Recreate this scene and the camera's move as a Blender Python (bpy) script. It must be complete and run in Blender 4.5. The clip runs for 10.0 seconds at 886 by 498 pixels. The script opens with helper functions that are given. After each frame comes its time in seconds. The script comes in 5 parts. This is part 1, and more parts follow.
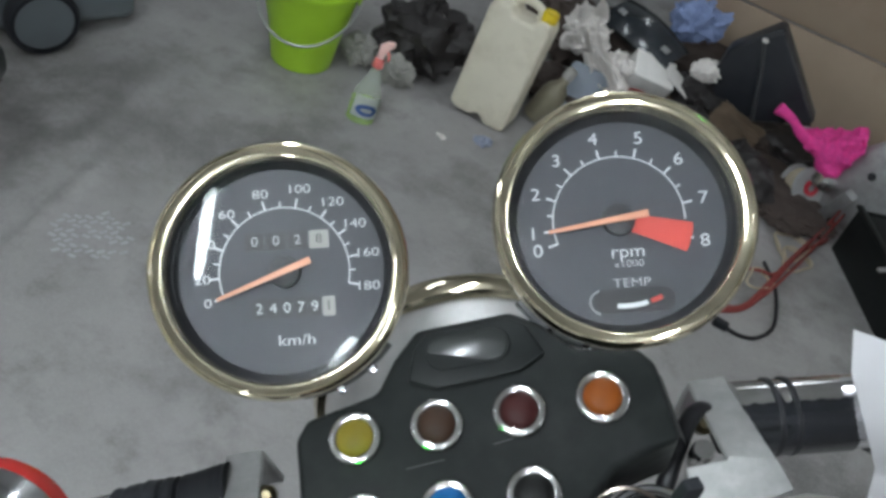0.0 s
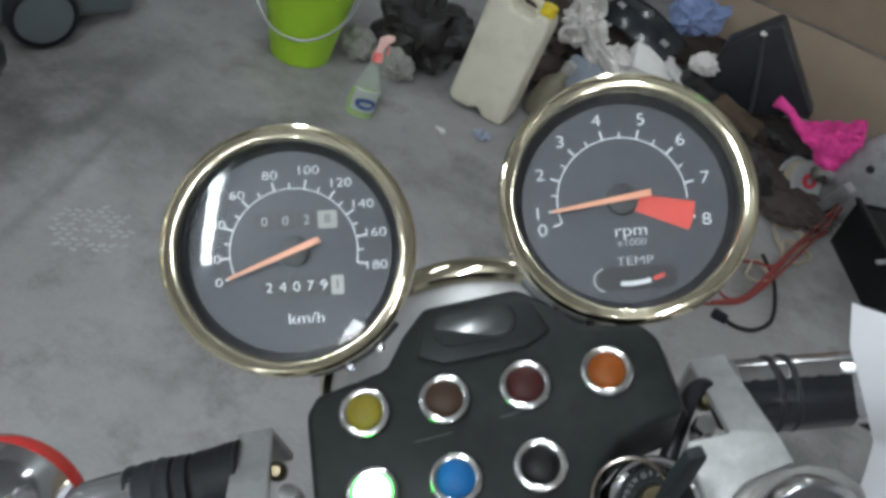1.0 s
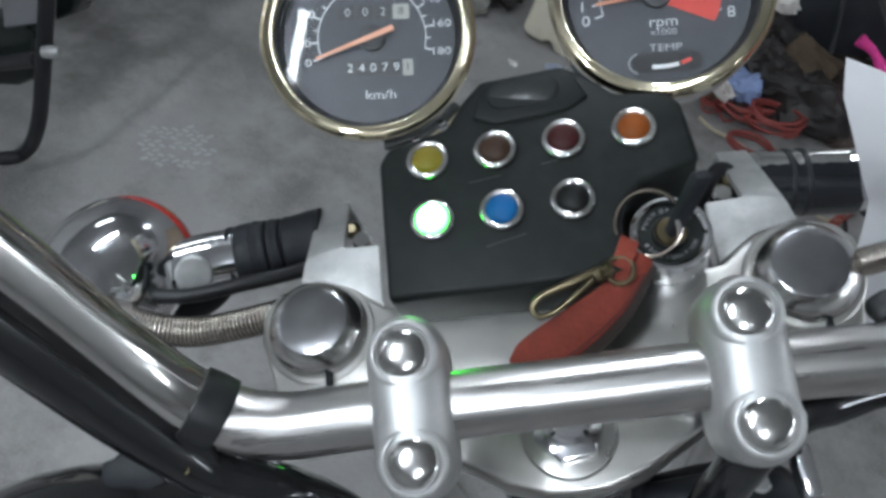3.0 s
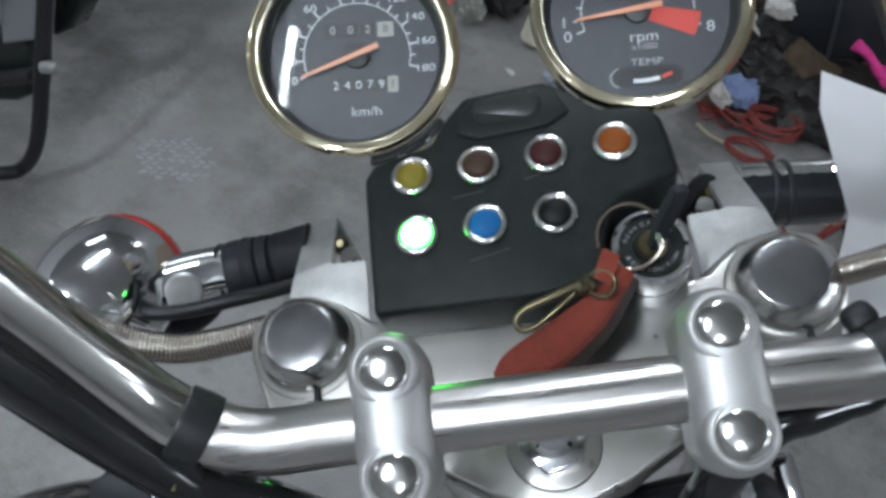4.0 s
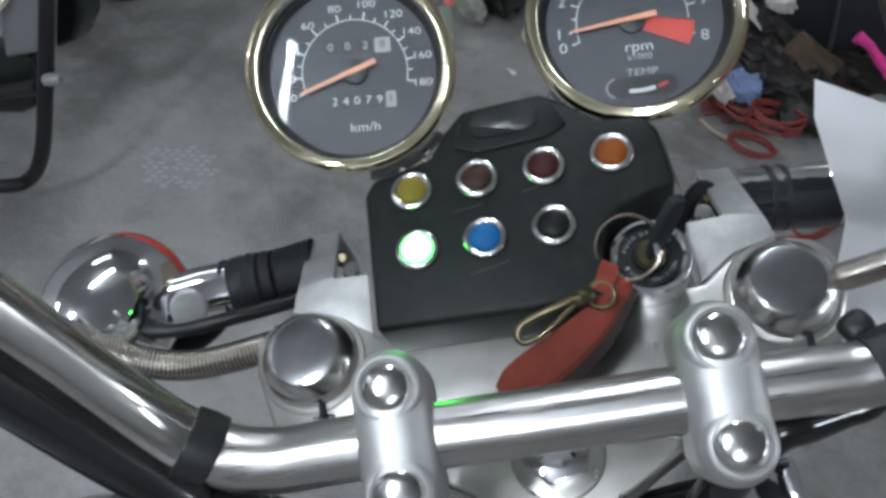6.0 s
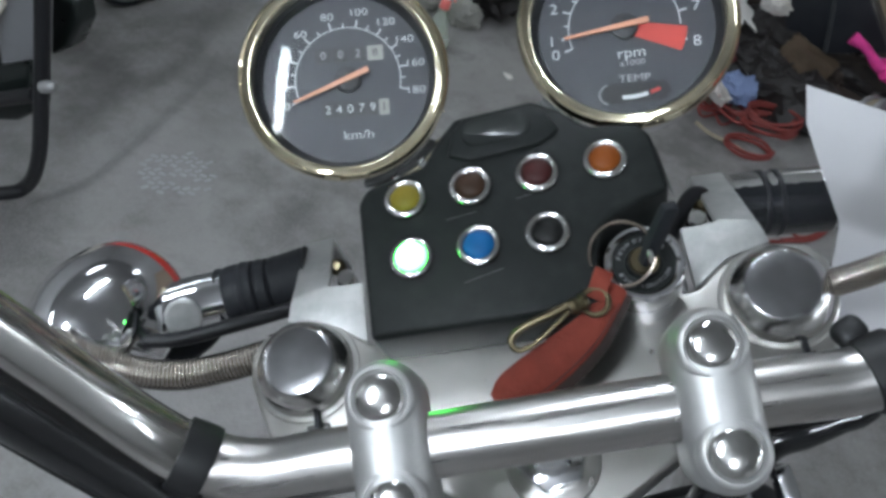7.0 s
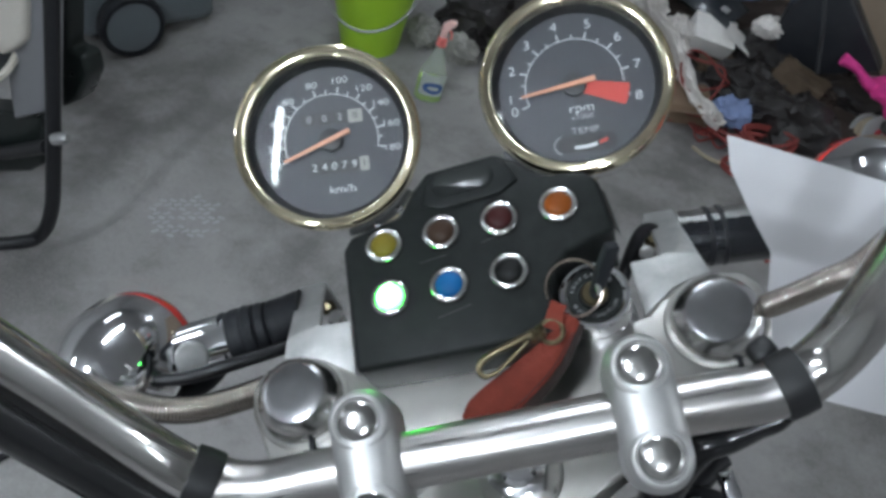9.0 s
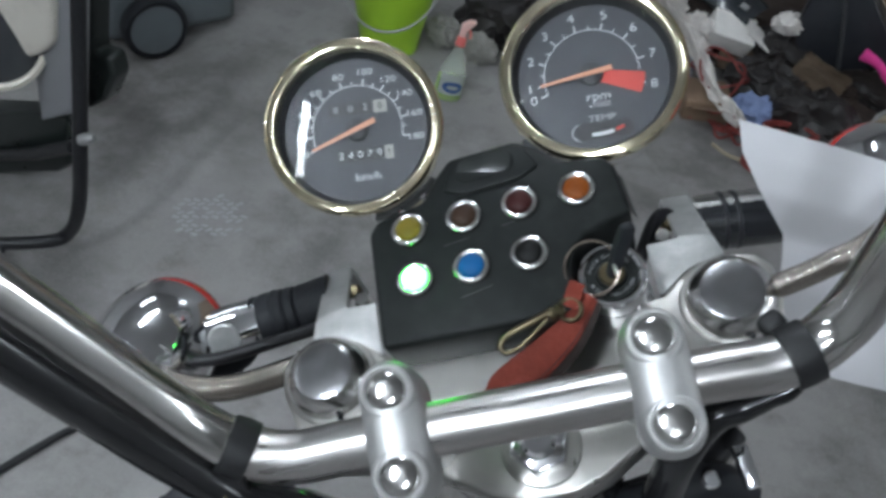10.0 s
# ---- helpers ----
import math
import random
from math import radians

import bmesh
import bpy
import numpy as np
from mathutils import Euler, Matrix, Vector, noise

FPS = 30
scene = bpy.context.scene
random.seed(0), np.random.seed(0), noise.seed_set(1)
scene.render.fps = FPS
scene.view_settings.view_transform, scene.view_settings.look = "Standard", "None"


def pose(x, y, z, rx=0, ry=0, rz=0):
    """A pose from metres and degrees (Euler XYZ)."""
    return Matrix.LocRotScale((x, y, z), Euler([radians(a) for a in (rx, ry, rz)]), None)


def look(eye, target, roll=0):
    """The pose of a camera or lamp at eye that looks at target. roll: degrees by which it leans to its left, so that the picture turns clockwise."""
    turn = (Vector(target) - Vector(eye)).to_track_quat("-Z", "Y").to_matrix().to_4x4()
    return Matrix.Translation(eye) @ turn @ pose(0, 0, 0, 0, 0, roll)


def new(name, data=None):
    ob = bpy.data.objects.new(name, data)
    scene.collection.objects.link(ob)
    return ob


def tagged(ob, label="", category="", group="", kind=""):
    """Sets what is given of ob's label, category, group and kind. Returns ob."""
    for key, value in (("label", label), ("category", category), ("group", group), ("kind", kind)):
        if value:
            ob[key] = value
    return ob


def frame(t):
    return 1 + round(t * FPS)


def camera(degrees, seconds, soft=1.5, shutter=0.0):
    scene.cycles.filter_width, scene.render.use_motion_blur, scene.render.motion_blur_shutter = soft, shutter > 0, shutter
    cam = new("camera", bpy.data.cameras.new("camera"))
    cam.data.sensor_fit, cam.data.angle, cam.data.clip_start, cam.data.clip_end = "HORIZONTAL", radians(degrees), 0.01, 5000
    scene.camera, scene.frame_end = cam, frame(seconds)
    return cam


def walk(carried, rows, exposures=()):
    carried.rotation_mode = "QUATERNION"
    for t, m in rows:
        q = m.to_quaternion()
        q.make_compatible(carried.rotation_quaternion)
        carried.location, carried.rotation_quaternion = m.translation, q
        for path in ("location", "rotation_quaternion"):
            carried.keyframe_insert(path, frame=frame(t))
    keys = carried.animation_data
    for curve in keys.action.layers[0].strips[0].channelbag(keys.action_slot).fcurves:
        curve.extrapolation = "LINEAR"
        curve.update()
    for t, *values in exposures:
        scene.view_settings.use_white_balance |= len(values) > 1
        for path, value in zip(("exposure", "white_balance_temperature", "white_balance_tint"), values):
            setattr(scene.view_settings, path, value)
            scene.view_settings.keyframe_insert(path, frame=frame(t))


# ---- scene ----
# ---- camera and its walk ----
cam = camera(53.0, 10.0, soft=3.4, shutter=0.5)
PATH = [
    (0, (0.0747, 0.0798, 1.4883), (-0.2515, 1.5732, 0.1989), 18.22),
    (0.5, (0.0757, 0.0768, 1.4893), (-0.2445, 1.5722, 0.2010), 18.22),
    (1, (0.0757, 0.0708, 1.4873), (-0.2434, 1.5603, 0.1909), 18.22),
    (1.5, (0.1030, 0.0200, 1.4820), (-0.2525, 1.4587, 0.1389), 18.16),
    (2, (0.1222, -0.0219, 1.4808), (-0.3196, 1.3438, 0.0885), 16.82),
    (2.5, (0.1242, -0.0118, 1.4739), (-0.2855, 1.3511, 0.0698), 17.31),
    (4, (0.1302, -0.0068, 1.4809), (-0.2927, 1.3669, 0.0909), 15.91),
    (4.5, (0.1341, -0.0048, 1.4840), (-0.2799, 1.3799, 0.1011), 15.70),
    (5, (0.1331, -0.0029, 1.4840), (-0.2869, 1.3818, 0.1030), 15.30),
    (5.5, (0.1301, -0.0049, 1.4860), (-0.2987, 1.3639, 0.0918), 14.71),
    (7, (0.1311, -0.0029, 1.4890), (-0.3038, 1.3708, 0.1018), 13.91),
    (7.5, (0.1281, -0.0009, 1.4910), (-0.3089, 1.3777, 0.1099), 14.01),
    (8, (0.1260, -0.0090, 1.4979), (-0.3359, 1.3674, 0.1226), 13.31),
    (8.5, (0.1360, -0.0161, 1.5149), (-0.3412, 1.3751, 0.1596), 11.61),
    (9, (0.1539, -0.0251, 1.5270), (-0.3294, 1.3759, 0.1847), 10.80),
    (9.5, (0.1639, -0.0321, 1.5340), (-0.3235, 1.3758, 0.1997), 10.40),
    (10, (0.1600, -0.0421, 1.5318), (-0.3632, 1.3407, 0.1852), 9.42),
]
walk(cam, [(t, look(eye, target, roll)) for t, eye, target, roll in PATH],
     exposures=[(0.0, 1.02, 6420, 7), (1.0, 1.00, 6420, 7), (1.7, 0.84, 6240, 8), (10.0, 0.79, 6220, 8)])

# axes of the turned steering head: x along the handlebar, y ahead, z along the raked steering axis
BIKE = Matrix(((0.80277, -0.59573, 0.02426, 0.12574),
                (0.49365, 0.64130, -0.58741, 0.16511),
                (0.33444, 0.48361, 0.80887, 1.27378),
                (0, 0, 0, 1)))

# ---- world and lamps ----
world = bpy.data.worlds.new("garage_air")
scene.world = world
world.use_nodes = True
world.node_tree.nodes["Background"].inputs[0].default_value = (0.5, 0.52, 0.56, 1)
world.node_tree.nodes["Background"].inputs[1].default_value = 0.02
CEIL = 2.95
# bare tubes under the ceiling: middle, length, watts, turn
TUBES = [(-0.63, -1.22, 0.86, 76.0, 5.5), (0.76, -1.90, 0.86, 52.0, 5.5), (-0.75, 1.15, 1.12, 22.0, 2.2),
         (-2.90, -1.30, 1.12, 13.0, 2.2), (-2.45, 2.50, 1.12, 8.0, 2.2), (-0.60, 4.50, 1.12, 8.0, 2.2),
         (3.90, 2.10, 1.12, 34.0, 2.2), (3.70, 0.10, 1.12, 12.0, 2.2)]


# ---- building helpers ----
WORLD = {}


def thing(name, label, category, m=None, group="", kind=""):
    ob = new(name)
    WORLD[ob.name] = m if m is not None else Matrix()
    ob.matrix_basis = WORLD[ob.name]
    ob.empty_display_size = 0.05
    return tagged(ob, label, category, group, kind)


def finish(bm, angle=38):
    bmesh.ops.recalc_face_normals(bm, faces=bm.faces)
    lim = radians(angle)
    for f in bm.faces:
        f.smooth = True
    for e in bm.edges:
        e.smooth = len(e.link_faces) == 2 and e.calc_face_angle(0) < lim


def part(name, bm, material, parent=None, label="", m=None, angle=38):
    finish(bm, angle)
    me = bpy.data.meshes.new(name)
    bm.to_mesh(me)
    bm.free()
    me.materials.append(material)
    ob = new(name, me)
    up = WORLD[parent.name] if parent else Matrix()
    here = m if m is not None else up
    ob.parent = parent
    ob.matrix_basis = up.inverted() @ here
    WORLD[ob.name] = here
    if label:
        ob["label"] = label
    return ob


def whole(name, bm, material, label, category, m=None, group="", kind="", angle=38):
    return tagged(part(name, bm, material, None, label, m if m is not None else Matrix(), angle), label, category, group, kind)


def again(ob, parent, m):
    """One more mesh object of a part, sharing its mesh."""
    o = new(ob.name.split(".")[0], ob.data)
    o.parent = parent
    o.matrix_basis = WORLD[parent.name].inverted() @ m
    WORLD[o.name] = m
    if "label" in ob:
        o["label"] = ob["label"]
    return o


def moved(bm, m):
    bmesh.ops.transform(bm, matrix=m, verts=bm.verts)
    return bm


def joined(*bms):
    out = bmesh.new()
    for b in bms:
        me = bpy.data.meshes.new("tmp")
        b.to_mesh(me)
        b.free()
        out.from_mesh(me)
        bpy.data.meshes.remove(me)
    return out


def lathe(profile, segs=40):
    bm = bmesh.new()
    rings = []
    for r, z in profile:
        if r < 1e-6:
            rings.append([bm.verts.new((0, 0, z))])
        else:
            rings.append([bm.verts.new((r * math.cos(2 * math.pi * i / segs), r * math.sin(2 * math.pi * i / segs), z)) for i in range(segs)])
    for a, b in zip(rings, rings[1:]):
        for i in range(segs):
            j = (i + 1) % segs
            if len(a) == 1 and len(b) == 1:
                continue
            if len(a) == 1:
                bm.faces.new((a[0], b[i], b[j]))
            elif len(b) == 1:
                bm.faces.new((a[i], b[0], a[j]))
            else:
                bm.faces.new((a[i], b[i], b[j], a[j]))
    return bm


def glide(pts, n=8):
    """A smooth line through the points."""
    p = [Vector(q) for q in pts]
    p = [2 * p[0] - p[1], *p, 2 * p[-1] - p[-2]]
    out = []
    for i in range(1, len(p) - 2):
        a, b, c, d = p[i - 1:i + 3]
        for k in range(n):
            t = k / n
            out.append(0.5 * (2 * b + (c - a) * t + (2 * a - 5 * b + 4 * c - d) * t * t + (3 * b - a - 3 * c + d) * t ** 3))
    out.append(p[-2])
    return out


def tube(path, r, segs=14, cap=True, closed=False):
    bm = bmesh.new()
    path = [Vector(q) for q in path]
    n = len(path)
    side = None
    rings = []
    for i, q in enumerate(path):
        a = path[i - 1] if i or closed else path[0]
        b = path[(i + 1) % n] if i < n - 1 or closed else path[-1]
        way = (b - a).normalized()
        if side is None:
            side = way.orthogonal().normalized()
        side = (side - way * side.dot(way)).normalized()
        other = way.cross(side)
        rad = r[i] if isinstance(r, (list, tuple)) else r
        rings.append([bm.verts.new(q + rad * (math.cos(2 * math.pi * k / segs) * side + math.sin(2 * math.pi * k / segs) * other)) for k in range(segs)])
    for i in range(n if closed else n - 1):
        a, b = rings[i], rings[(i + 1) % n]
        for k in range(segs):
            j = (k + 1) % segs
            bm.faces.new((a[k], a[j], b[j], b[k]))
    if cap and not closed:
        bm.faces.new(rings[0][::-1])
        bm.faces.new(rings[-1])
    return bm


def prism(outline, z0, z1, bevel=0.0, segs=2):
    bm = bmesh.new()
    low = [bm.verts.new((x, y, z0)) for x, y in outline]
    top = [bm.verts.new((x, y, z1)) for x, y in outline]
    n = len(outline)
    bm.faces.new(low[::-1])
    cap = bm.faces.new(top)
    for i in range(n):
        j = (i + 1) % n
        bm.faces.new((low[i], low[j], top[j], top[i]))
    bmesh.ops.recalc_face_normals(bm, faces=bm.faces)
    if bevel:
        edges = list({e for f in bm.faces for e in f.edges if e in cap.edges[:] or (abs(e.verts[0].co.z - e.verts[1].co.z) > 1e-6 and e.calc_face_angle(0) > 0.5)})
        bmesh.ops.bevel(bm, geom=edges, offset=bevel, segments=segs, affect="EDGES", profile=0.5)
    return bm


def block(sx, sy, sz, bevel=0.0, segs=2):
    """A box on z = 0, with rounded edges."""
    bm = bmesh.new()
    bmesh.ops.create_cube(bm, size=1, matrix=Matrix.Translation((0, 0, sz / 2)) @ Matrix.Diagonal((sx, sy, sz, 1)))
    if bevel:
        bmesh.ops.bevel(bm, geom=bm.edges[:], offset=bevel, segments=segs, affect="EDGES", profile=0.5)
    return bm


def rounded(w, h, r, n=6):
    """Outline of a rectangle with round corners."""
    out = []
    for cx, cy, a0 in ((w / 2 - r, h / 2 - r, 0), (-w / 2 + r, h / 2 - r, 90), (-w / 2 + r, -h / 2 + r, 180), (w / 2 - r, -h / 2 + r, 270)):
        for k in range(n + 1):
            a = radians(a0 + 90 * k / n)
            out.append((cx + r * math.cos(a), cy + r * math.sin(a)))
    return out


def arc_band(r0, r1, a0, a1, z, n=24):
    """A flat band of a circle; angles in degrees clockwise from the top."""
    bm = bmesh.new()
    last = None
    for k in range(n + 1):
        a = radians(a0 + (a1 - a0) * k / n)
        pair = (bm.verts.new((r0 * math.sin(a), r0 * math.cos(a), z)), bm.verts.new((r1 * math.sin(a), r1 * math.cos(a), z)))
        if last:
            bm.faces.new((last[0], last[1], pair[1], pair[0]))
        last = pair
    return bm


def lettering(text, size, m, squash=1.0):
    """Letters as a thin mesh, centred."""
    c = bpy.data.curves.new("letters", "FONT")
    c.body, c.size, c.align_x, c.align_y, c.extrude = text, size, "CENTER", "CENTER", 0.00008
    c.offset = -size * 0.008
    o = bpy.data.objects.new("letters", c)
    me = bpy.data.meshes.new_from_object(o)
    bm = bmesh.new()
    bm.from_mesh(me)
    bpy.data.objects.remove(o)
    bpy.data.meshes.remove(me)
    bpy.data.curves.remove(c)
    return moved(bm, m @ Matrix.Diagonal((squash, 1, 1, 1)))


def crumple(bm, amount, scale, seed=0.0):
    for v in bm.verts:
        q = v.co * scale + Vector((seed, seed * 1.7, -seed))
        v.co += Vector((noise.noise(q), noise.noise(q + Vector((9, 3, 1))), noise.noise(q + Vector((-4, 7, 5))))) * amount
        v.co += 0.4 * amount * noise.noise_vector(q * 3.1)
    return bm


def heap(sx, sy, sz, seed, amount=0.25, scale=6.0, level=4):
    """A crumpled lump (rag, bag) resting on z = 0."""
    bm = bmesh.new()
    bmesh.ops.create_icosphere(bm, subdivisions=level, radius=1)
    for v in bm.verts:
        d = v.co.normalized()
        ridge = abs(noise.noise(d * 2.3 + Vector((seed, 0, 0)))) + 0.35 * abs(noise.noise(d * 4.3 + Vector((0, seed, 0))))
        v.co = d * (0.8 + 0.45 * ridge)
    moved(bm, Matrix.Diagonal((sx / 2, sy / 2, sz / 2, 1)))
    crumple(bm, amount * min(sx, sy, sz), scale / max(sx, sy), seed)
    low = min(v.co.z for v in bm.verts)
    for v in bm.verts:
        v.co.z = max(v.co.z - low - 0.12 * sz, 0.0)
    return bm


def sheet(w, h, nx, ny, shape, thick=0.0006):
    """A thin sheet with thickness; shape(u, v) gives the place of a point."""
    bm = bmesh.new()
    g = [[bm.verts.new(shape(i / nx, j / ny)) for j in range(ny + 1)] for i in range(nx + 1)]
    for i in range(nx):
        for j in range(ny):
            bm.faces.new((g[i][j], g[i + 1][j], g[i + 1][j + 1], g[i][j + 1]))
    bmesh.ops.recalc_face_normals(bm, faces=bm.faces)
    bmesh.ops.solidify(bm, geom=bm.faces[:], thickness=thick)
    return bm


# ---- materials ----
def paint(name, color, rough=0.5, metal=0.0, vary=0.12, scale=30.0, bump=0.0, bump_scale=200.0, stain=0.0, stain_color=(0.03, 0.028, 0.025), stain_scale=4.0,
          rough_vary=0.1, streak=None, coat=0.0, trans=0.0, ior=1.45, glow=None, glow_power=0.0, spec=0.5):
    mt = bpy.data.materials.new(name)
    mt.use_nodes = True
    nt = mt.node_tree
    b = nt.nodes["Principled BSDF"]
    link = nt.links.new
    co = nt.nodes.new("ShaderNodeTexCoord")
    mp = nt.nodes.new("ShaderNodeMapping")
    link(co.outputs["Object"], mp.inputs[0])
    if streak:
        mp.inputs["Scale"].default_value = streak
    n1 = nt.nodes.new("ShaderNodeTexNoise")
    n1.inputs["Scale"].default_value, n1.inputs["Detail"].default_value = scale, 6
    link(mp.outputs[0], n1.inputs["Vector"])
    rm = nt.nodes.new("ShaderNodeMapRange")
    rm.inputs[3].default_value, rm.inputs[4].default_value = 1 - vary, 1 + vary
    link(n1.outputs["Fac"], rm.inputs[0])
    mul = nt.nodes.new("ShaderNodeMix")
    mul.data_type, mul.blend_type = "RGBA", "MULTIPLY"
    mul.inputs[0].default_value = 1
    mul.inputs[6].default_value = (*color, 1)
    link(rm.outputs[0], mul.inputs[7])
    col = mul.outputs[2]
    if stain:
        n2 = nt.nodes.new("ShaderNodeTexNoise")
        n2.inputs["Scale"].default_value, n2.inputs["Detail"].default_value, n2.inputs["Roughness"].default_value = stain_scale, 8, 0.62
        link(co.outputs["Object"], n2.inputs["Vector"])
        r2 = nt.nodes.new("ShaderNodeMapRange")
        r2.inputs[1].default_value, r2.inputs[2].default_value, r2.inputs[4].default_value = 0.48, 0.72, stain
        link(n2.outputs["Fac"], r2.inputs[0])
        m2 = nt.nodes.new("ShaderNodeMix")
        m2.data_type = "RGBA"
        m2.inputs[7].default_value = (*stain_color, 1)
        link(r2.outputs[0], m2.inputs[0])
        link(col, m2.inputs[6])
        col = m2.outputs[2]
    link(col, b.inputs["Base Color"])
    rr = nt.nodes.new("ShaderNodeMapRange")
    rr.inputs[3].default_value, rr.inputs[4].default_value = max(0.0, rough - rough_vary), min(1.0, rough + rough_vary)
    link(n1.outputs["Fac"], rr.inputs[0])
    link(rr.outputs[0], b.inputs["Roughness"])
    b.inputs["Metallic"].default_value = metal
    b.inputs["Coat Weight"].default_value = coat
    b.inputs["Transmission Weight"].default_value = trans
    b.inputs["IOR"].default_value = ior
    b.inputs["Specular IOR Level"].default_value = spec
    if bump:
        n3 = nt.nodes.new("ShaderNodeTexNoise")
        n3.inputs["Scale"].default_value, n3.inputs["Detail"].default_value = bump_scale, 4
        link(mp.outputs[0], n3.inputs["Vector"])
        bp = nt.nodes.new("ShaderNodeBump")
        bp.inputs["Strength"].default_value, bp.inputs["Distance"].default_value = 1.0, bump
        link(n3.outputs["Fac"], bp.inputs["Height"])
        link(bp.outputs[0], b.inputs["Normal"])
    if glow:
        b.inputs["Emission Color"].default_value = (*glow, 1)
        b.inputs["Emission Strength"].default_value = glow_power
    return mt


CAP_TOP = paint("satin_chrome", (0.46, 0.46, 0.475), 0.19, 1.0, 0.14, 160, rough_vary=0.05, stain=0.4, stain_color=(0.36, 0.35, 0.34), stain_scale=70)
CHROME = paint("chrome", (0.80, 0.80, 0.82), 0.09, 1.0, 0.06, 90, rough_vary=0.05)
CHROME_WORN = paint("chrome_worn", (0.62, 0.61, 0.60), 0.16, 1.0, 0.15, 60, stain=0.35, stain_color=(0.16, 0.14, 0.12), stain_scale=40, rough_vary=0.08)
STEEL = paint("brushed_steel", (0.50, 0.485, 0.475), 0.30, 1.0, 0.24, 330, streak=(0.045, 1, 1), rough_vary=0.11, bump=0.00002, bump_scale=500, stain=0.25, stain_color=(0.40, 0.35, 0.30), stain_scale=22)
STEEL_BENT = paint("polished_steel", (0.60, 0.587, 0.575), 0.13, 1.0, 0.14, 60, rough_vary=0.05, stain=0.3, stain_color=(0.36, 0.31, 0.27), stain_scale=26)
CAST = paint("cast_aluminium", (0.49, 0.487, 0.482), 0.50, 0.8, 0.14, 80, rough_vary=0.12, stain=0.35, stain_color=(0.30, 0.29, 0.28), stain_scale=50, bump=0.00003, bump_scale=500)
PLATE = paint("polished_plate", (0.48, 0.468, 0.445), 0.31, 0.95, 0.14, 70, rough_vary=0.10, stain=0.15, stain_color=(0.34, 0.32, 0.30), stain_scale=30)
BRACKET = paint("raw_bracket", (0.46, 0.46, 0.452), 0.48, 0.6, 0.26, 110, stain=0.6, stain_color=(0.27, 0.27, 0.262), stain_scale=75, bump=0.00006, bump_scale=400)
GOLD = paint("gilt_bezel", (0.85, 0.77, 0.57), 0.09, 1.0, 0.16, 120, rough_vary=0.05)
BRASS = paint("worn_brass", (0.115, 0.095, 0.058), 0.36, 1.0, 0.25, 200, rough_vary=0.1)
RING_STEEL = paint("tarnished_ring", (0.36, 0.30, 0.26), 0.22, 1.0, 0.2, 150)
BLACK = paint("black_plastic", (0.0095, 0.0110, 0.0108), 0.46, 0, 0.3, 120, spec=0.16, rough_vary=0.12, stain=0.15, stain_color=(0.034, 0.034, 0.033), stain_scale=60, bump=0.00004, bump_scale=900)
GLOSS_BLACK = paint("black_lacquer", (0.008, 0.008, 0.009), 0.08, 0, 0.1, 30, coat=0.6)
RUBBER = paint("black_rubber", (0.014, 0.015, 0.018), 0.55, spec=0.25, metal=0, vary=0.25, scale=150, bump=0.00006, bump_scale=600)
STRAPB = paint("strap_rubber", (0.012, 0.012, 0.013), 0.46, 0, 0.2, 80, spec=0.4, rough_vary=0.08)
TAN = paint("tan_webbing", (0.15, 0.125, 0.055), 0.7, 0, 0.25, 200)
CABLE = paint("cable_sheath", (0.013, 0.013, 0.015), 0.42, 0, 0.2, 100, spec=0.35)
DIAL = paint("dial_face", (0.026, 0.027, 0.033), 0.6, 0, 0.05, 40)
DIAL_RING = paint("dial_ring", (0.013, 0.013, 0.015), 0.5, 0, 0.1, 100)
WHITE_INK = paint("white_ink", (0.40, 0.41, 0.42), 0.6, 0, 0.05, 300)
FAINT_INK = paint("faint_ink", (0.26, 0.26, 0.27), 0.6, 0, 0.1, 300)
RED_INK = paint("red_ink", (0.30, 0.024, 0.015), 0.55, 0, 0.06, 200)
NEEDLE = paint("orange_needle", (0.40, 0.175, 0.105), 0.5, 0, 0.05, 200)
DRUM = paint("drum_black", (0.014, 0.014, 0.015), 0.5, 0, 0.1, 200)
DRUM_WHITE = paint("drum_white", (0.19, 0.186, 0.172), 0.5, 0, 0.1, 200)
GLASS = paint("gauge_glass", (1, 1, 1), 0.0, 0, 0.0, 5, trans=1.0, ior=1.18, rough_vary=0.0)
LENS = {n: paint(n + "_lens", c, 0.5, 0, 0.15, 200, rough_vary=0.06, spec=0.2) for n, c in (("yellow", (0.140, 0.110, 0.012)), ("brown", (0.030, 0.015, 0.009)), ("dark_red", (0.032, 0.006, 0.006)), ("orange", (0.165, 0.042, 0.004)), ("blue", (0.005, 0.075, 0.21)), ("smoke", (0.004, 0.004, 0.004)))}


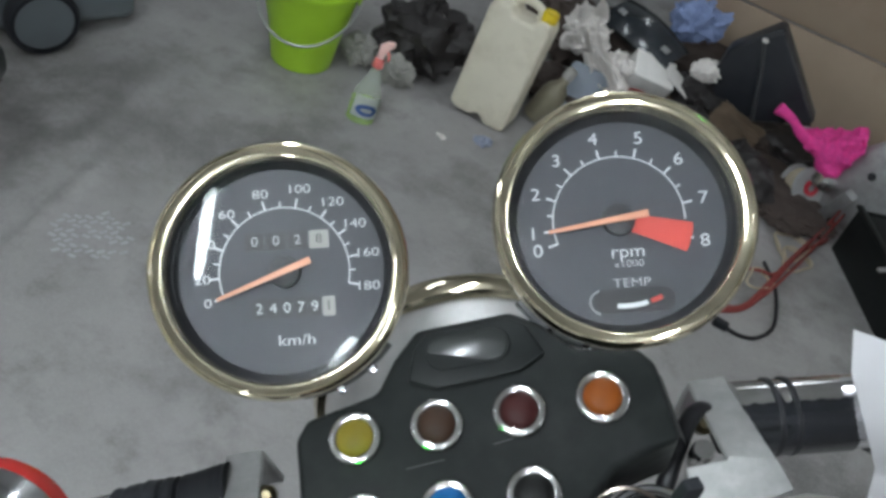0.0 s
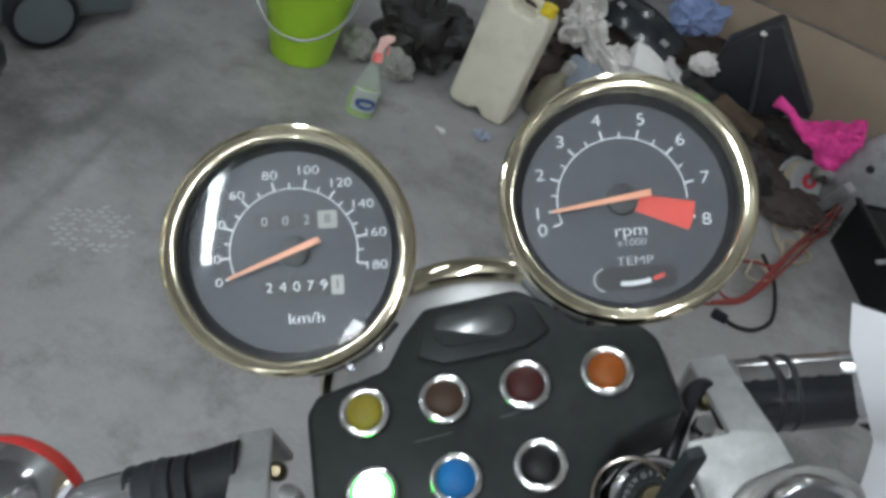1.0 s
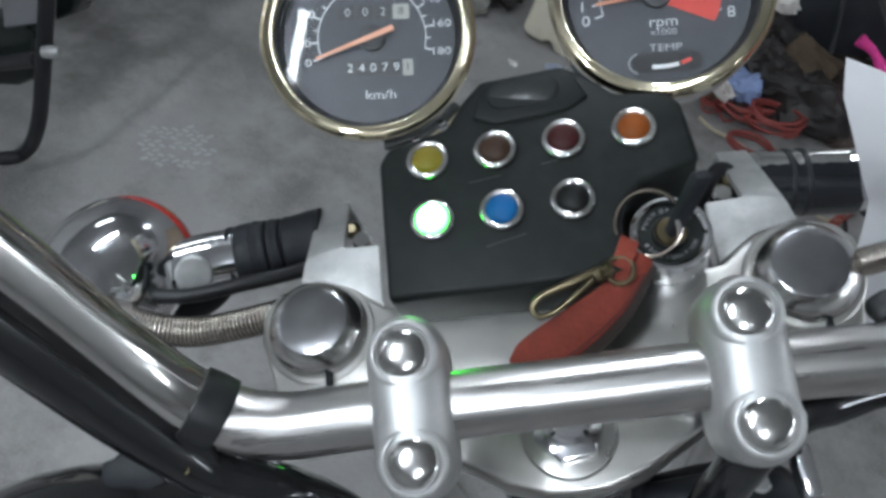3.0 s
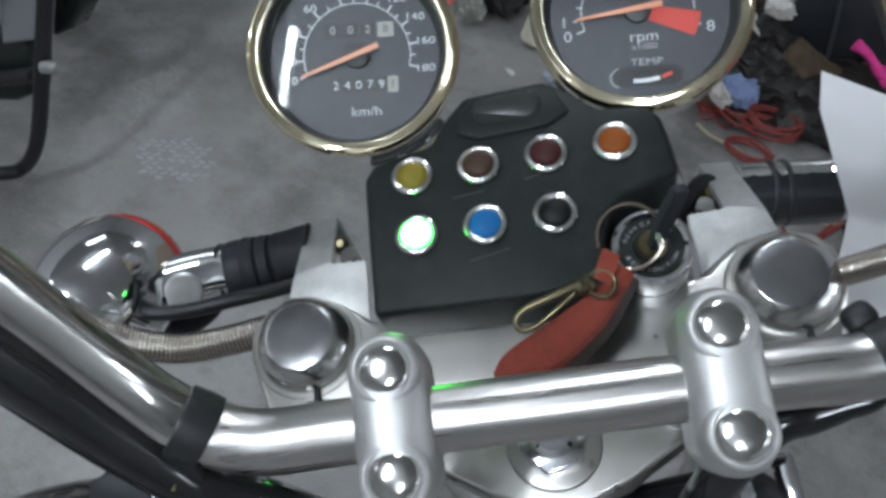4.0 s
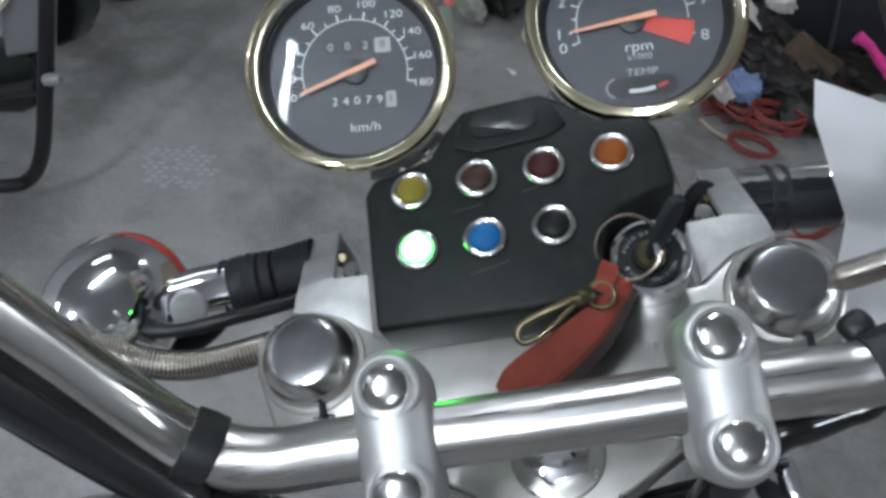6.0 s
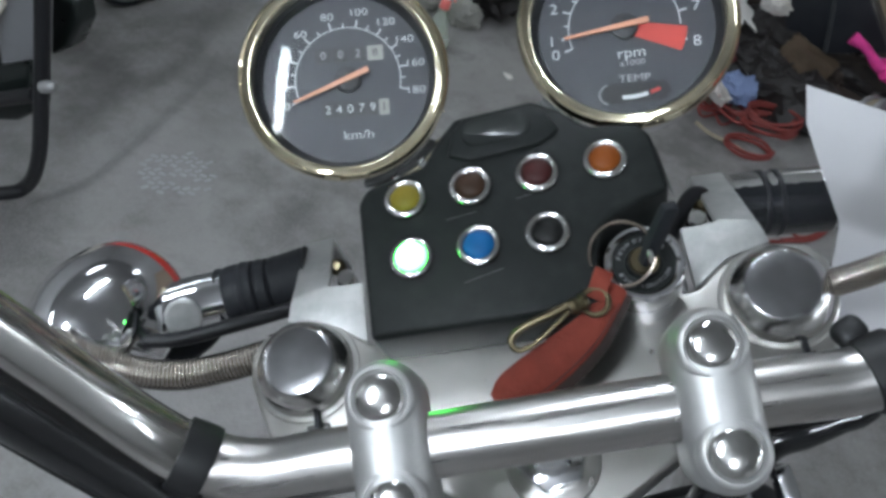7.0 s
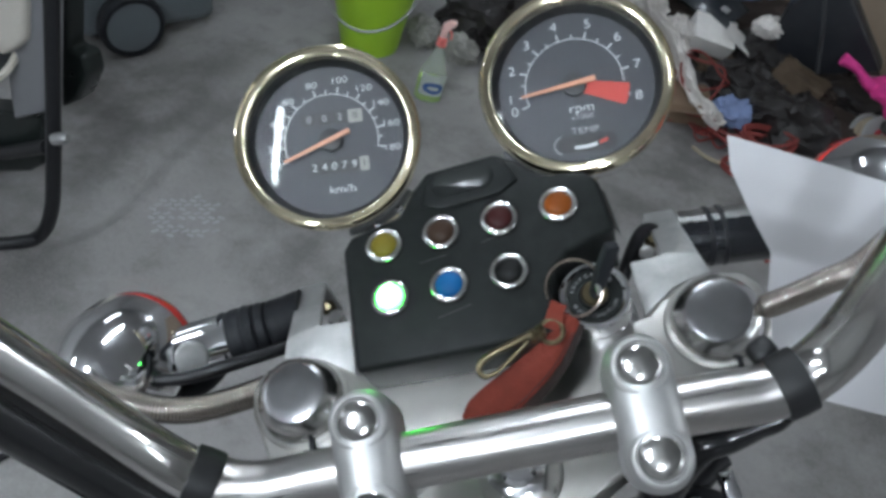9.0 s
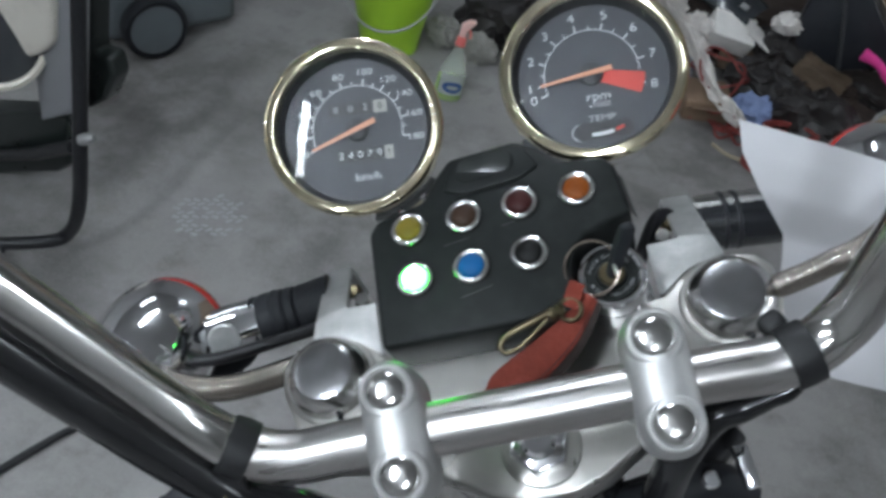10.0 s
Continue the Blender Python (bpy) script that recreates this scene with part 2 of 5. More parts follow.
def lit_lens():
    """A green lens with its bulb close behind the middle."""
    mt = paint("green_lit_lens", (0.05, 0.5, 0.2), 0.3, glow=(0.085, 1.0, 0.085), glow_power=60.0)
    nt = mt.node_tree
    co = nt.nodes.new("ShaderNodeTexCoord")
    flat = nt.nodes.new("ShaderNodeVectorMath")
    flat.operation = "MULTIPLY"
    flat.inputs[1].default_value = (1, 1, 0)
    nt.links.new(co.outputs["Object"], flat.inputs[0])
    span = nt.nodes.new("ShaderNodeVectorMath")
    span.operation = "LENGTH"
    nt.links.new(flat.outputs[0], span.inputs[0])
    fall = nt.nodes.new("ShaderNodeMapRange")
    fall.inputs[1].default_value, fall.inputs[2].default_value = 0.0042, 0.0066
    fall.inputs[3].default_value, fall.inputs[4].default_value = 24.0, 2.5
    nt.links.new(span.outputs["Value"], fall.inputs[0])
    nt.links.new(fall.outputs[0], nt.nodes["Principled BSDF"].inputs["Emission Strength"])
    return mt


GREEN_GLOW = lit_lens()
SIGNAL_RED = paint("signal_lens", (0.60, 0.035, 0.03), 0.2, 0, 0.1, 100, coat=0.5)
CAP_SIDE = paint("cap_chrome", (0.60, 0.59, 0.58), 0.22, 1.0, 0.12, 60, stain=0.25, stain_color=(0.34, 0.28, 0.20), stain_scale=60, rough_vary=0.08)
WINDOW = paint("grey_window", (0.022, 0.024, 0.023), 0.23, 0, 0.3, 90, spec=0.5, rough_vary=0.05)
PAPER = paint("white_paper", (0.60, 0.59, 0.61), 0.75, 0, 0.03, 20, bump=0.0001, bump_scale=30)
LEATHER = paint("red_leather", (0.155, 0.031, 0.021), 0.78, 0, 0.35, 120, stain=0.75, stain_color=(0.07, 0.018, 0.014), stain_scale=45, spec=0.15, bump=0.0007, bump_scale=420)
DARK_LEATHER = paint("dark_leather", (0.020, 0.012, 0.010), 0.6, 0, 0.3, 120, bump=0.0004, bump_scale=420)
HOSE = paint("glossy_hose", (0.010, 0.010, 0.011), 0.13, 0, 0.2, 60, spec=0.45, rough_vary=0.06, coat=0.2)
SLEEVE = paint("glossy_sleeve", (0.010, 0.011, 0.014), 0.20, 0, 0.2, 80, spec=0.6, rough_vary=0.08, coat=0.5)
SCUFFED = paint("scuffed_plastic", (0.085, 0.088, 0.088), 0.5, 0, 0.3, 150, stain=0.5, stain_color=(0.02, 0.02, 0.02), stain_scale=120)
BRAID = paint("braided_steel", (0.42, 0.382, 0.345), 0.26, 1.0, 0.06, 40, rough_vary=0.04)


def concrete():
    mt = bpy.data.materials.new("concrete")
    mt.use_nodes = True
    nt = mt.node_tree
    b, link = nt.nodes["Principled BSDF"], nt.links.new
    co = nt.nodes.new("ShaderNodeTexCoord")

    def cloud(scale, lo, hi, amount, detail=8, rough=0.6, shift=0.0):
        mp = nt.nodes.new("ShaderNodeMapping")
        mp.inputs["Location"].default_value = (shift, shift * 0.7, 0)
        link(co.outputs["Object"], mp.inputs[0])
        n = nt.nodes.new("ShaderNodeTexNoise")
        n.inputs["Scale"].default_value, n.inputs["Detail"].default_value, n.inputs["Roughness"].default_value = scale, detail, rough
        link(mp.outputs[0], n.inputs["Vector"])
        r = nt.nodes.new("ShaderNodeMapRange")
        r.inputs[1].default_value, r.inputs[2].default_value, r.inputs[4].default_value = lo, hi, amount
        link(n.outputs["Fac"], r.inputs[0])
        return r.outputs[0]

    def lay(fac, under, over):
        m = nt.nodes.new("ShaderNodeMix")
        m.data_type = "RGBA"
        link(fac, m.inputs[0])
        if isinstance(under, tuple):
            m.inputs[6].default_value = (*under, 1)
        else:
            link(under, m.inputs[6])
        m.inputs[7].default_value = (*over, 1)
        return m.outputs[2]

    c = lay(cloud(2.2, 0.42, 0.66, 0.8, shift=3.0), (0.262, 0.250, 0.246), (0.355, 0.340, 0.335))
    c = lay(cloud(1.9, 0.49, 0.63, 0.80, 10, 0.68), c, (0.108, 0.101, 0.097))
    c = lay(cloud(7.0, 0.54, 0.70, 0.68, 8, 0.68, 1.3), c, (0.13, 0.122, 0.117))
    c = lay(cloud(26.0, 0.50, 0.75, 0.35, 6, 0.6, 5.0), c, (0.19, 0.181, 0.176))
    c = lay(cloud(160.0, 0.45, 0.7, 0.3, 3, 0.6, 2.0), c, (0.385, 0.369, 0.364))
    # oily dirt trodden in beside the bin; a second spot darkens the floor before the pile
    for spot, inner, outer, amount, shift in (((-1.45, 1.62, 0), 0.12, 0.62, 0.9, 8.0), ((0.10, 2.32, 0), 0.15, 0.60, 0.75, 4.0)):
        pos = nt.nodes.new("ShaderNodeVectorMath")
        pos.operation = "DISTANCE"
        link(co.outputs["Object"], pos.inputs[0])
        pos.inputs[1].default_value = spot
        near = nt.nodes.new("ShaderNodeMapRange")
        near.inputs[1].default_value, near.inputs[2].default_value, near.inputs[3].default_value, near.inputs[4].default_value = inner, outer, 1.0, 0.0
        link(pos.outputs["Value"], near.inputs[0])
        dark_fac = nt.nodes.new("ShaderNodeMath")
        dark_fac.operation = "MULTIPLY"
        link(near.outputs[0], dark_fac.inputs[0])
        link(cloud(5.0, 0.36, 0.62, amount, 9, 0.66, shift), dark_fac.inputs[1])
        c = lay(dark_fac.outputs[0], c, (0.10, 0.093, 0.088))
    link(c, b.inputs["Base Color"])
    ro = cloud(5.0, 0.3, 0.7, 0.35, 6, 0.6, 2.0)
    add = nt.nodes.new("ShaderNodeMath")
    add.inputs[1].default_value = 0.42
    link(ro, add.inputs[0])
    link(add.outputs[0], b.inputs["Roughness"])
    bp = nt.nodes.new("ShaderNodeBump")
    bp.inputs["Distance"].default_value = 0.0015
    link(cloud(70.0, 0.2, 0.8, 1.0, 6), bp.inputs["Height"])
    link(bp.outputs[0], b.inputs["Normal"])
    return mt


CONCRETE = concrete()

# ---- room ----
FLOOR_BM = block(9.0, 10.0, 0.1)
floor = whole("floor", moved(FLOOR_BM, pose(0, 0.6, -0.1)), CONCRETE, "stained grey concrete garage floor", "floor", kind="structure")
WALLPAINT = paint("wall_plaster", (0.42, 0.415, 0.41), 0.8, 0, 0.12, 5, stain=0.3, stain_color=(0.25, 0.23, 0.2), stain_scale=1.2, bump=0.002, bump_scale=40)
CEILPAINT = paint("ceiling_plaster", (0.42, 0.42, 0.42), 0.85, 0, 0.1, 4, stain=0.25, stain_color=(0.25, 0.25, 0.25), stain_scale=1.0)
for nm, sx, sy, x, y in (("wall_north", 9.2, 0.1, 0, 5.25), ("wall_south", 9.2, 0.1, 0, -4.05), ("wall_west", 0.1, 9.2, -4.45, 0.6), ("wall_east", 0.1, 9.2, 4.45, 0.6)):
    whole(nm, moved(block(sx, sy, CEIL), pose(x, y, 0)), WALLPAINT, "plain grey plastered garage wall", "wall", kind="structure")
whole("ceiling", moved(block(9.2, 9.5, 0.1), pose(0, 0.6, CEIL)), CEILPAINT, "plain grey garage ceiling", "ceiling", kind="structure")
FIXTURE = paint("lamp_housing", (0.7, 0.7, 0.7), 0.5)
for tx, ty, tl, watt, turn in TUBES:
    fx = thing("ceiling_lamp", "bare fluorescent tube lamp under the ceiling", "lamp", pose(tx, ty, CEIL, 0, 0, turn), "ceiling lamps")
    part("housing", moved(block(0.13, tl + 0.06, 0.045, 0.008), pose(0, 0, -0.045)), FIXTURE, fx)
    area = 2 * math.pi * 0.036 * tl
    TUBE_LIGHT = paint("lit_tube", (0.8, 0.8, 0.8), 0.4, glow=(0.87, 0.94, 1.0), glow_power=watt / (math.pi * area))
    part("tube", tube([(0, -tl / 2, -0.085), (0, tl / 2, -0.085)], 0.036, 16), TUBE_LIGHT, fx, "glowing white tube")
    for sy in (-1, 1):
        part("holder", moved(block(0.08, 0.02, 0.07, 0.003), pose(0, sy * (tl / 2 + 0.01), -0.102)), FIXTURE, fx)

# ---- motorcycle front end ----
HEAD = BIKE.translation
moto = thing("motorcycle", "motorcycle front end with chrome handlebar and two gilt gauges", "motorcycle", pose(HEAD.x, HEAD.y + 0.9, 0))


def bike(name, bm, material, label="", m=None, parent=None, angle=38):
    return part(name, bm, material, parent or moto, label, BIKE @ (m or Matrix()), angle)


# handlebar: straight middle, both ends rise and sweep
def mirrored(pts):
    return [(-x, y, z) for x, y, z in reversed(pts)]


BAR_R, BAR_Y, BAR_Z = 0.0105, 0.0, -0.012
BAR_LEFT = [(-0.205, 0.128, 0.180), (-0.170, 0.079, 0.098), (-0.149, 0.048, 0.048), (-0.134, 0.0255, 0.013), (-0.117, 0.0085, -0.007), (-0.095, BAR_Y, BAR_Z), (-0.06, BAR_Y, BAR_Z)]
bar_line = glide([*BAR_LEFT, *mirrored(BAR_LEFT)], 10)
bar = bike("handlebar", tube(bar_line, BAR_R, 40), STEEL, "polished steel handlebar tube, brushed between the straps")
bar.data.materials.append(STEEL_BENT)
for f in bar.data.polygons:
    f.material_index = int(not -0.113 < f.center.x < 0.101)

# two handlebar clamps, each a rounded loaf with two domed bolts sunk in seats
def loaf(w, l, low, shoulder, high, n=12, power=2.3):
    """A long rounded block: upright sides up to the shoulder, then a soft crown."""
    bm = bmesh.new()
    rings = [[bm.verts.new((x, y, low)) for x, y in rounded(w, l, w * 0.495, 10)]]
    for k in range(n + 1):
        u = 1 - math.cos(math.pi / 2 * k / n)
        d = w / 2 * 0.97 * u
        z = shoulder + (high - shoulder) * (1 - (1 - u) ** power) ** (1 / power)
        rings.append([bm.verts.new((x, y, z)) for x, y in rounded(w - 2 * d, l - 2 * d, (w / 2 - d) * 0.99, 10)])
    for a, b in zip(rings, rings[1:]):
        for i in range(len(a)):
            j = (i + 1) % len(a)
            bm.faces.new((a[i], a[j], b[j], b[i]))
    bm.faces.new(rings[0][::-1])
    bm.faces.new(rings[-1])
    return bm


for cx in (-0.0512, 0.0488):
    riser = bike("riser", moved(lathe([(0.0, -0.105), (0.017, -0.105), (0.016, -0.095), (0.0128, -0.088), (0.0118, -0.05), (0.0118, -0.03), (0.0118, -0.020), (0, -0.020)], 32), pose(cx, 0, 0)), CAST, "cast aluminium handlebar riser")
    bike("clamp_base", moved(loaf(0.0240, 0.0550, 0.0125, 0.0235, 0.0270, 6), pose(cx, 0, 0, 180, 0, 0)), CAST)
    clamp = bike("handlebar_clamp", moved(loaf(0.0244, 0.0560, -0.0115, -0.0045, 0.0070), pose(cx, 0, 0)), CAST, "rounded cast aluminium handlebar clamp", angle=60)
    for sy in (-1, 1):
        seat = moved(lathe([(0.0078, 0.0030), (0.0082, 0.0062), (0.0088, 0.0070), (0.0097, 0.0068), (0.0106, 0.0054), (0.0112, 0.0026), (0.0114, -0.0010)], 40), pose(cx, 0.0156 * sy, 0))
        bike("bolt_seat", seat, CAST, parent=clamp, angle=60)
        bolt = moved(lathe([(0.0077, 0.001), (0.0077, 0.0054), (0.0075, 0.0062), (0.0069, 0.0069), (0.0054, 0.0076), (0.0032, 0.0081), (0, 0.0083)], 40), pose(cx, 0.0156 * sy, 0))
        bike("bolt", bolt, CHROME_WORN, "chromed domed clamp bolt", parent=clamp)

# top clamp plate, fork caps and legs
PLATE_Z = -0.100
TILT = pose(0, 0.066, PLATE_Z, -13.0, -2.2, 0) @ pose(0, -0.066, -PLATE_Z)
half = [(0.0, -0.0366), (0.0113, -0.0361), (0.0264, -0.0309), (0.0378, -0.0237), (0.0494, -0.0175), (0.065, -0.0077), (0.0842, -0.0058), (0.1016, -0.0028), (0.1123, 0.0061), (0.1159, 0.0161), (0.1185, 0.0252), (0.1224, 0.0386), (0.1219, 0.0511), (0.1155, 0.0585), (0.1062, 0.0612), (0.0930, 0.0606), (0.0845, 0.0580), (0.0770, 0.0535), (0.0695, 0.0475), (0.0598, 0.0455), (0.0299, 0.0455), (0.0, 0.0455)]
outline = half + [(-x, y) for x, y in reversed(half[1:-1])]
plate = bike("top_clamp", prism(outline, PLATE_Z - 0.022, PLATE_Z, 0.0024, 3), PLATE, "polished aluminium top fork clamp plate", TILT)
for sx in (-1, 1):
    m = TILT @ (pose(-0.0972, 0.0400, 0) if sx < 0 else pose(0.0981, 0.0374, 0))
    bike("fork_boss", moved(lathe([(0.0195, -0.0994), (0.0226, -0.0994), (0.0233, -0.1000), (0.0236, -0.103)], 48), m), PLATE, parent=plate)
    cap = bike("fork_cap", moved(lathe([(0.0202, -0.1040), (0.0203, -0.0966), (0.0201, -0.0946), (0.0195, -0.0926), (0.0184, -0.0908), (0.0168, -0.0892), (0.0155, -0.0882), (0.0149, -0.0878)], 64), m), CAP_SIDE, "chromed round fork cap", angle=60)
    knurl = bmesh.new()
    low_ring, top_ring = [[knurl.verts.new(((0.0208 if k % 2 else 0.0203) * math.cos(math.pi * k / 90), (0.0208 if k % 2 else 0.0203) * math.sin(math.pi * k / 90), z)) for k in range(180)] for z in (-0.1010, -0.0972)]
    inner_ring = [knurl.verts.new((0.0200 * math.cos(math.pi * k / 90), 0.0200 * math.sin(math.pi * k / 90), -0.0962)) for k in range(180)]
    for k in range(180):
        knurl.faces.new((low_ring[k], low_ring[k - 179], top_ring[k - 179], top_ring[k]))
        knurl.faces.new((top_ring[k], top_ring[k - 179], inner_ring[k - 179], inner_ring[k]))
    bike("knurl", moved(knurl, m), CAP_SIDE, "finely knurled cap foot", parent=cap, angle=12)
    bike("cap_top", moved(lathe([(0.0149, -0.0878), (0.0145, -0.0874), (0.0138, -0.0872), (0.0070, -0.0871), (0, -0.0871)], 48), m), CAP_TOP, "satin flat cap top", parent=cap, angle=60)
    bike("pinch_slot", moved(block(0.0022, 0.012, 0.012), m @ pose(0.004, -0.0225, -0.1085)), RUBBER, parent=plate)
    bike("pinch_bolt", moved(lathe([(0, -0.005), (0.0048, -0.005), (0.0048, 0.004), (0.0040, 0.005), (0, 0.005)], 20), m @ pose(0.004, -0.0265, -0.104, 0, 90, 0)), CHROME_WORN, parent=plate)
    leg = BIKE @ m
    low_z = -leg.translation.z / leg[2][2]
    bike("fork_leg", moved(lathe([(0, low_z), (0.0185, low_z), (0.0185, -0.1225)], 32), m), CHROME_WORN, "chromed fork leg")

# stem nut with washer, in the plate's middle
NUT = TILT @ pose(-0.0010, -0.0137, PLATE_Z)
bike("stem_washer", moved(lathe([(0.0, 0), (0.0180, 0), (0.0184, 0.001), (0.0178, 0.0025), (0.016, 0.003), (0, 0.003)], 40), NUT), PLATE, parent=plate)
hexa = [(0.0142 * math.cos(radians(60 * k + 12)), 0.0142 * math.sin(radians(60 * k + 12))) for k in range(6)]
bike("stem_nut", moved(prism(hexa, 0.003, 0.012, 0.0012), NUT), CHROME, "chromed hexagonal stem nut", parent=plate)
bike("stem_end", moved(lathe([(0, 0.0142), (0.006, 0.0142), (0.0078, 0.0128), (0.0082, 0.011)], 28), NUT), CHROME, parent=plate)
bike("steering_head", moved(lathe([(0, -0.32), (0.033, -0.32), (0.033, -0.135), (0.027, -0.123), (0, -0.123)], 32), TILT @ pose(0, -0.0137, 0)), GLOSS_BLACK, "black steering head tube")

# zip ties and black cables along the bar
for sx in (-1, 1):
    k = min(range(1, len(bar_line) - 1), key=lambda i: abs(bar_line[i].x - (0.0995 if sx > 0 else -0.1150)))
    run = (bar_line[k + 1] - bar_line[k - 1]).normalized()
    tie_m = Matrix.Translation(bar_line[k]) @ run.to_track_quat("Z", "Y").to_matrix().to_4x4()
    half = 0.0056
    band = lathe([(0.0104, -half), (0.0120, -half + 0.0004), (0.0123, 0.0), (0.0120, half - 0.0004), (0.0104, half)], 40)
    tie = bike("bar_strap", moved(band, tie_m), STRAPB, "black rubber strap round the bar")
    if sx < 0:
        bike("strap_buckle", moved(block(0.0085, 0.0200, 0.0036, 0.0012), pose(-0.1190, -0.0035, -0.0105, 48, 0, 6)), STRAPB, parent=tie)
        bike("strap_clip", moved(prism([(-0.0105, -0.0045), (-0.0080, -0.0060), (0.0060, -0.0058), (0.0105, -0.0030), (0.0105, 0.0045), (-0.0050, 0.0050), (-0.0080, 0.0018), (-0.0105, 0.0015)], -0.0045, 0.0045, 0.0012), pose(-0.1402, -0.0080, -0.0140, 8, 0, -12)), RUBBER, "flat black strap clip", parent=tie)
        bike("strap_end", moved(block(0.0135, 0.0052, 0.0022, 0.0007), pose(-0.1276, -0.0072, -0.0090, 10, 0, -18)), TAN, "tan strap end", parent=tie)
    else:
        bike("strap_buckle", moved(block(0.0105, 0.0095, 0.0075, 0.0034, 4), Matrix.Translation(bar_line[k] + Vector((-0.0050, 0.0120, -0.003))) @ pose(0, 0, -0.003, -25, 0, 25)), STRAPB, parent=tie)
under = [(q[0] - 0.003, q[1] - 0.0192, q[2] + dz) for q, dz in zip(BAR_LEFT[:-2], (-0.006, -0.006, -0.007, -0.009, -0.013))]
bike("throttle_hose", tube(glide([*under, (-0.100, -0.020, -0.032), (-0.085, -0.032, -0.055), (-0.07, -0.055, -0.09), (-0.06, -0.07, -0.15)], 8), 0.0088, 14), HOSE, "thick black cable hose strapped to the bar")
bike("throttle_hose", tube(glide([(0.035, -0.060, -0.10), (0.050, -0.030, -0.046), (0.0654, -0.0152, -0.0300), (0.0779, -0.0131, -0.0280), (0.0881, -0.0111, -0.0250), (0.0981, -0.0088, -0.0220), (0.1130, 0.0060, -0.0170)], 8), [0.0088 - 0.00012 * k for k in range(49)], 14), HOSE, "thick black cable hose strapped to the bar")

# ---- instrument console with warning lamps ----
CON = pose(0.0006, 0.1018, -0.0772, -12.5, -4.5, 0)
cs = math.cos(radians(13.5))
shape = [(-0.0640, 0.046), (-0.0652, 0.106), (-0.061, 0.1125), (-0.036, 0.1175), (-0.029, 0.128), (-0.020, 0.1375), (0.014, 0.1385), (0.024, 0.132), (0.034, 0.1215), (0.0545, 0.1180), (0.0590, 0.112),
         (0.0612, 0.086), (0.0500, 0.0835), (0.0385, 0.0800), (0.0310, 0.0735), (0.0280, 0.0640), (0.0285, 0.0530), (0.0310, 0.0440)]
con_outline = [(x, (y - 0.1028) / cs) for x, y in shape]
console = bike("console", prism(con_outline, -0.042, 0.0, 0.0028, 3), BLACK, "black plastic warning lamp console", CON)
CONW = BIKE @ CON
hump = [(-0.0245, 0.0165), (-0.0215, 0.0275), (-0.016, 0.0335), (0.011, 0.0345), (0.0185, 0.0300), (0.0235, 0.0185), (0.014, 0.0135), (-0.015, 0.0120)]
part("window_housing", prism(hump, -0.002, 0.0016, 0.0012, 3), BLACK, console, m=CONW)
rim = [(x - 0.0025, y + 0.0247) for x, y in rounded(0.0298, 0.0133, 0.0066, 8)]
part("window_rim", prism(rim, 0.001, 0.0021, 0.0004, 1), BLACK, console, m=CONW)
part("window_pane", moved(prism(rounded(0.0275, 0.0110, 0.0054, 8), -0.0016, 0.0004, 0.0003, 2), pose(-0.0025, 0.0247, 0.0023, 10, -3, 0)), WINDOW, console, "clouded grey indicator window", CONW)
for k, (sx0, sy0, ln) in enumerate(((-0.022, -0.012, 0.013), (0.006, -0.0085, 0.010), (-0.016, -0.040, 0.016))):
    part("scratch", moved(block(ln, 0.00022, 0.00010), pose(sx0, sy0, 0.00002, 0, 0, 5 + 3 * k)), paint("scratch_grey", (0.06, 0.06, 0.06), 0.5), console, "pale scratch", CONW)
ring_bm = lathe([(0.0059, 0.0010)] + [(0.0074 - 0.0016 * math.cos(math.pi * k / 12), 0.0014 + 0.0017 * math.sin(math.pi * k / 12)) for k in range(13)] + [(0.0090, 0.0)], 48)
ring_me = None
for i, (lx, ly, lens) in enumerate([(-0.0442 + 0.0277 * k, 0.1028, n) for k, n in enumerate(("yellow", "brown", "dark_red", "orange"))] + [(-0.0441 + 0.0277 * k, 0.0762, n) for k, n in enumerate(("green", "blue", "smoke"))]):
    lm = CONW @ pose(lx, (ly - 0.1028) / cs, 0)
    dome = lathe([(0.0064, 0.0018), (0.0060, 0.0040), (0.0050, 0.0054), (0.0030, 0.0063), (0, 0.0066)] if lens == "green" else [(0.0064, 0.0018), (0.0058, 0.0029), (0.0045, 0.0037), (0.0024, 0.0042), (0, 0.0044)], 28)
    lamp_ob = part("warning_lamp", dome, GREEN_GLOW if lens == "green" else LENS[lens], moto, ("brightly lit green" if lens == "green" else lens.replace("_", " ") + " unlit") + " warning lamp lens", lm)
    if ring_me is None:
        ring_me = part("lamp_ring", ring_bm, CHROME_WORN, lamp_ob, "chromed lamp ring", lm, 60)
    else:
        again(ring_me, lamp_ob, lm)

# scuffed strip; light on the console's side wall is painted in as paler plastic
skirt = bmesh.new()
sk = [skirt.verts.new(q) for q in ((0.0583, 0.0060, -0.0012), (0.0605, -0.0160, -0.0012), (0.0636, -0.0170, -0.0110), (0.0614, 0.0075, -0.0110))]
skirt.faces.new(sk)
bmesh.ops.solidify(skirt, geom=skirt.faces[:], thickness=0.002)
part("lit_worn_edge", skirt, SCUFFED, console, "scuffed console edge, its lit side painted pale", CONW)

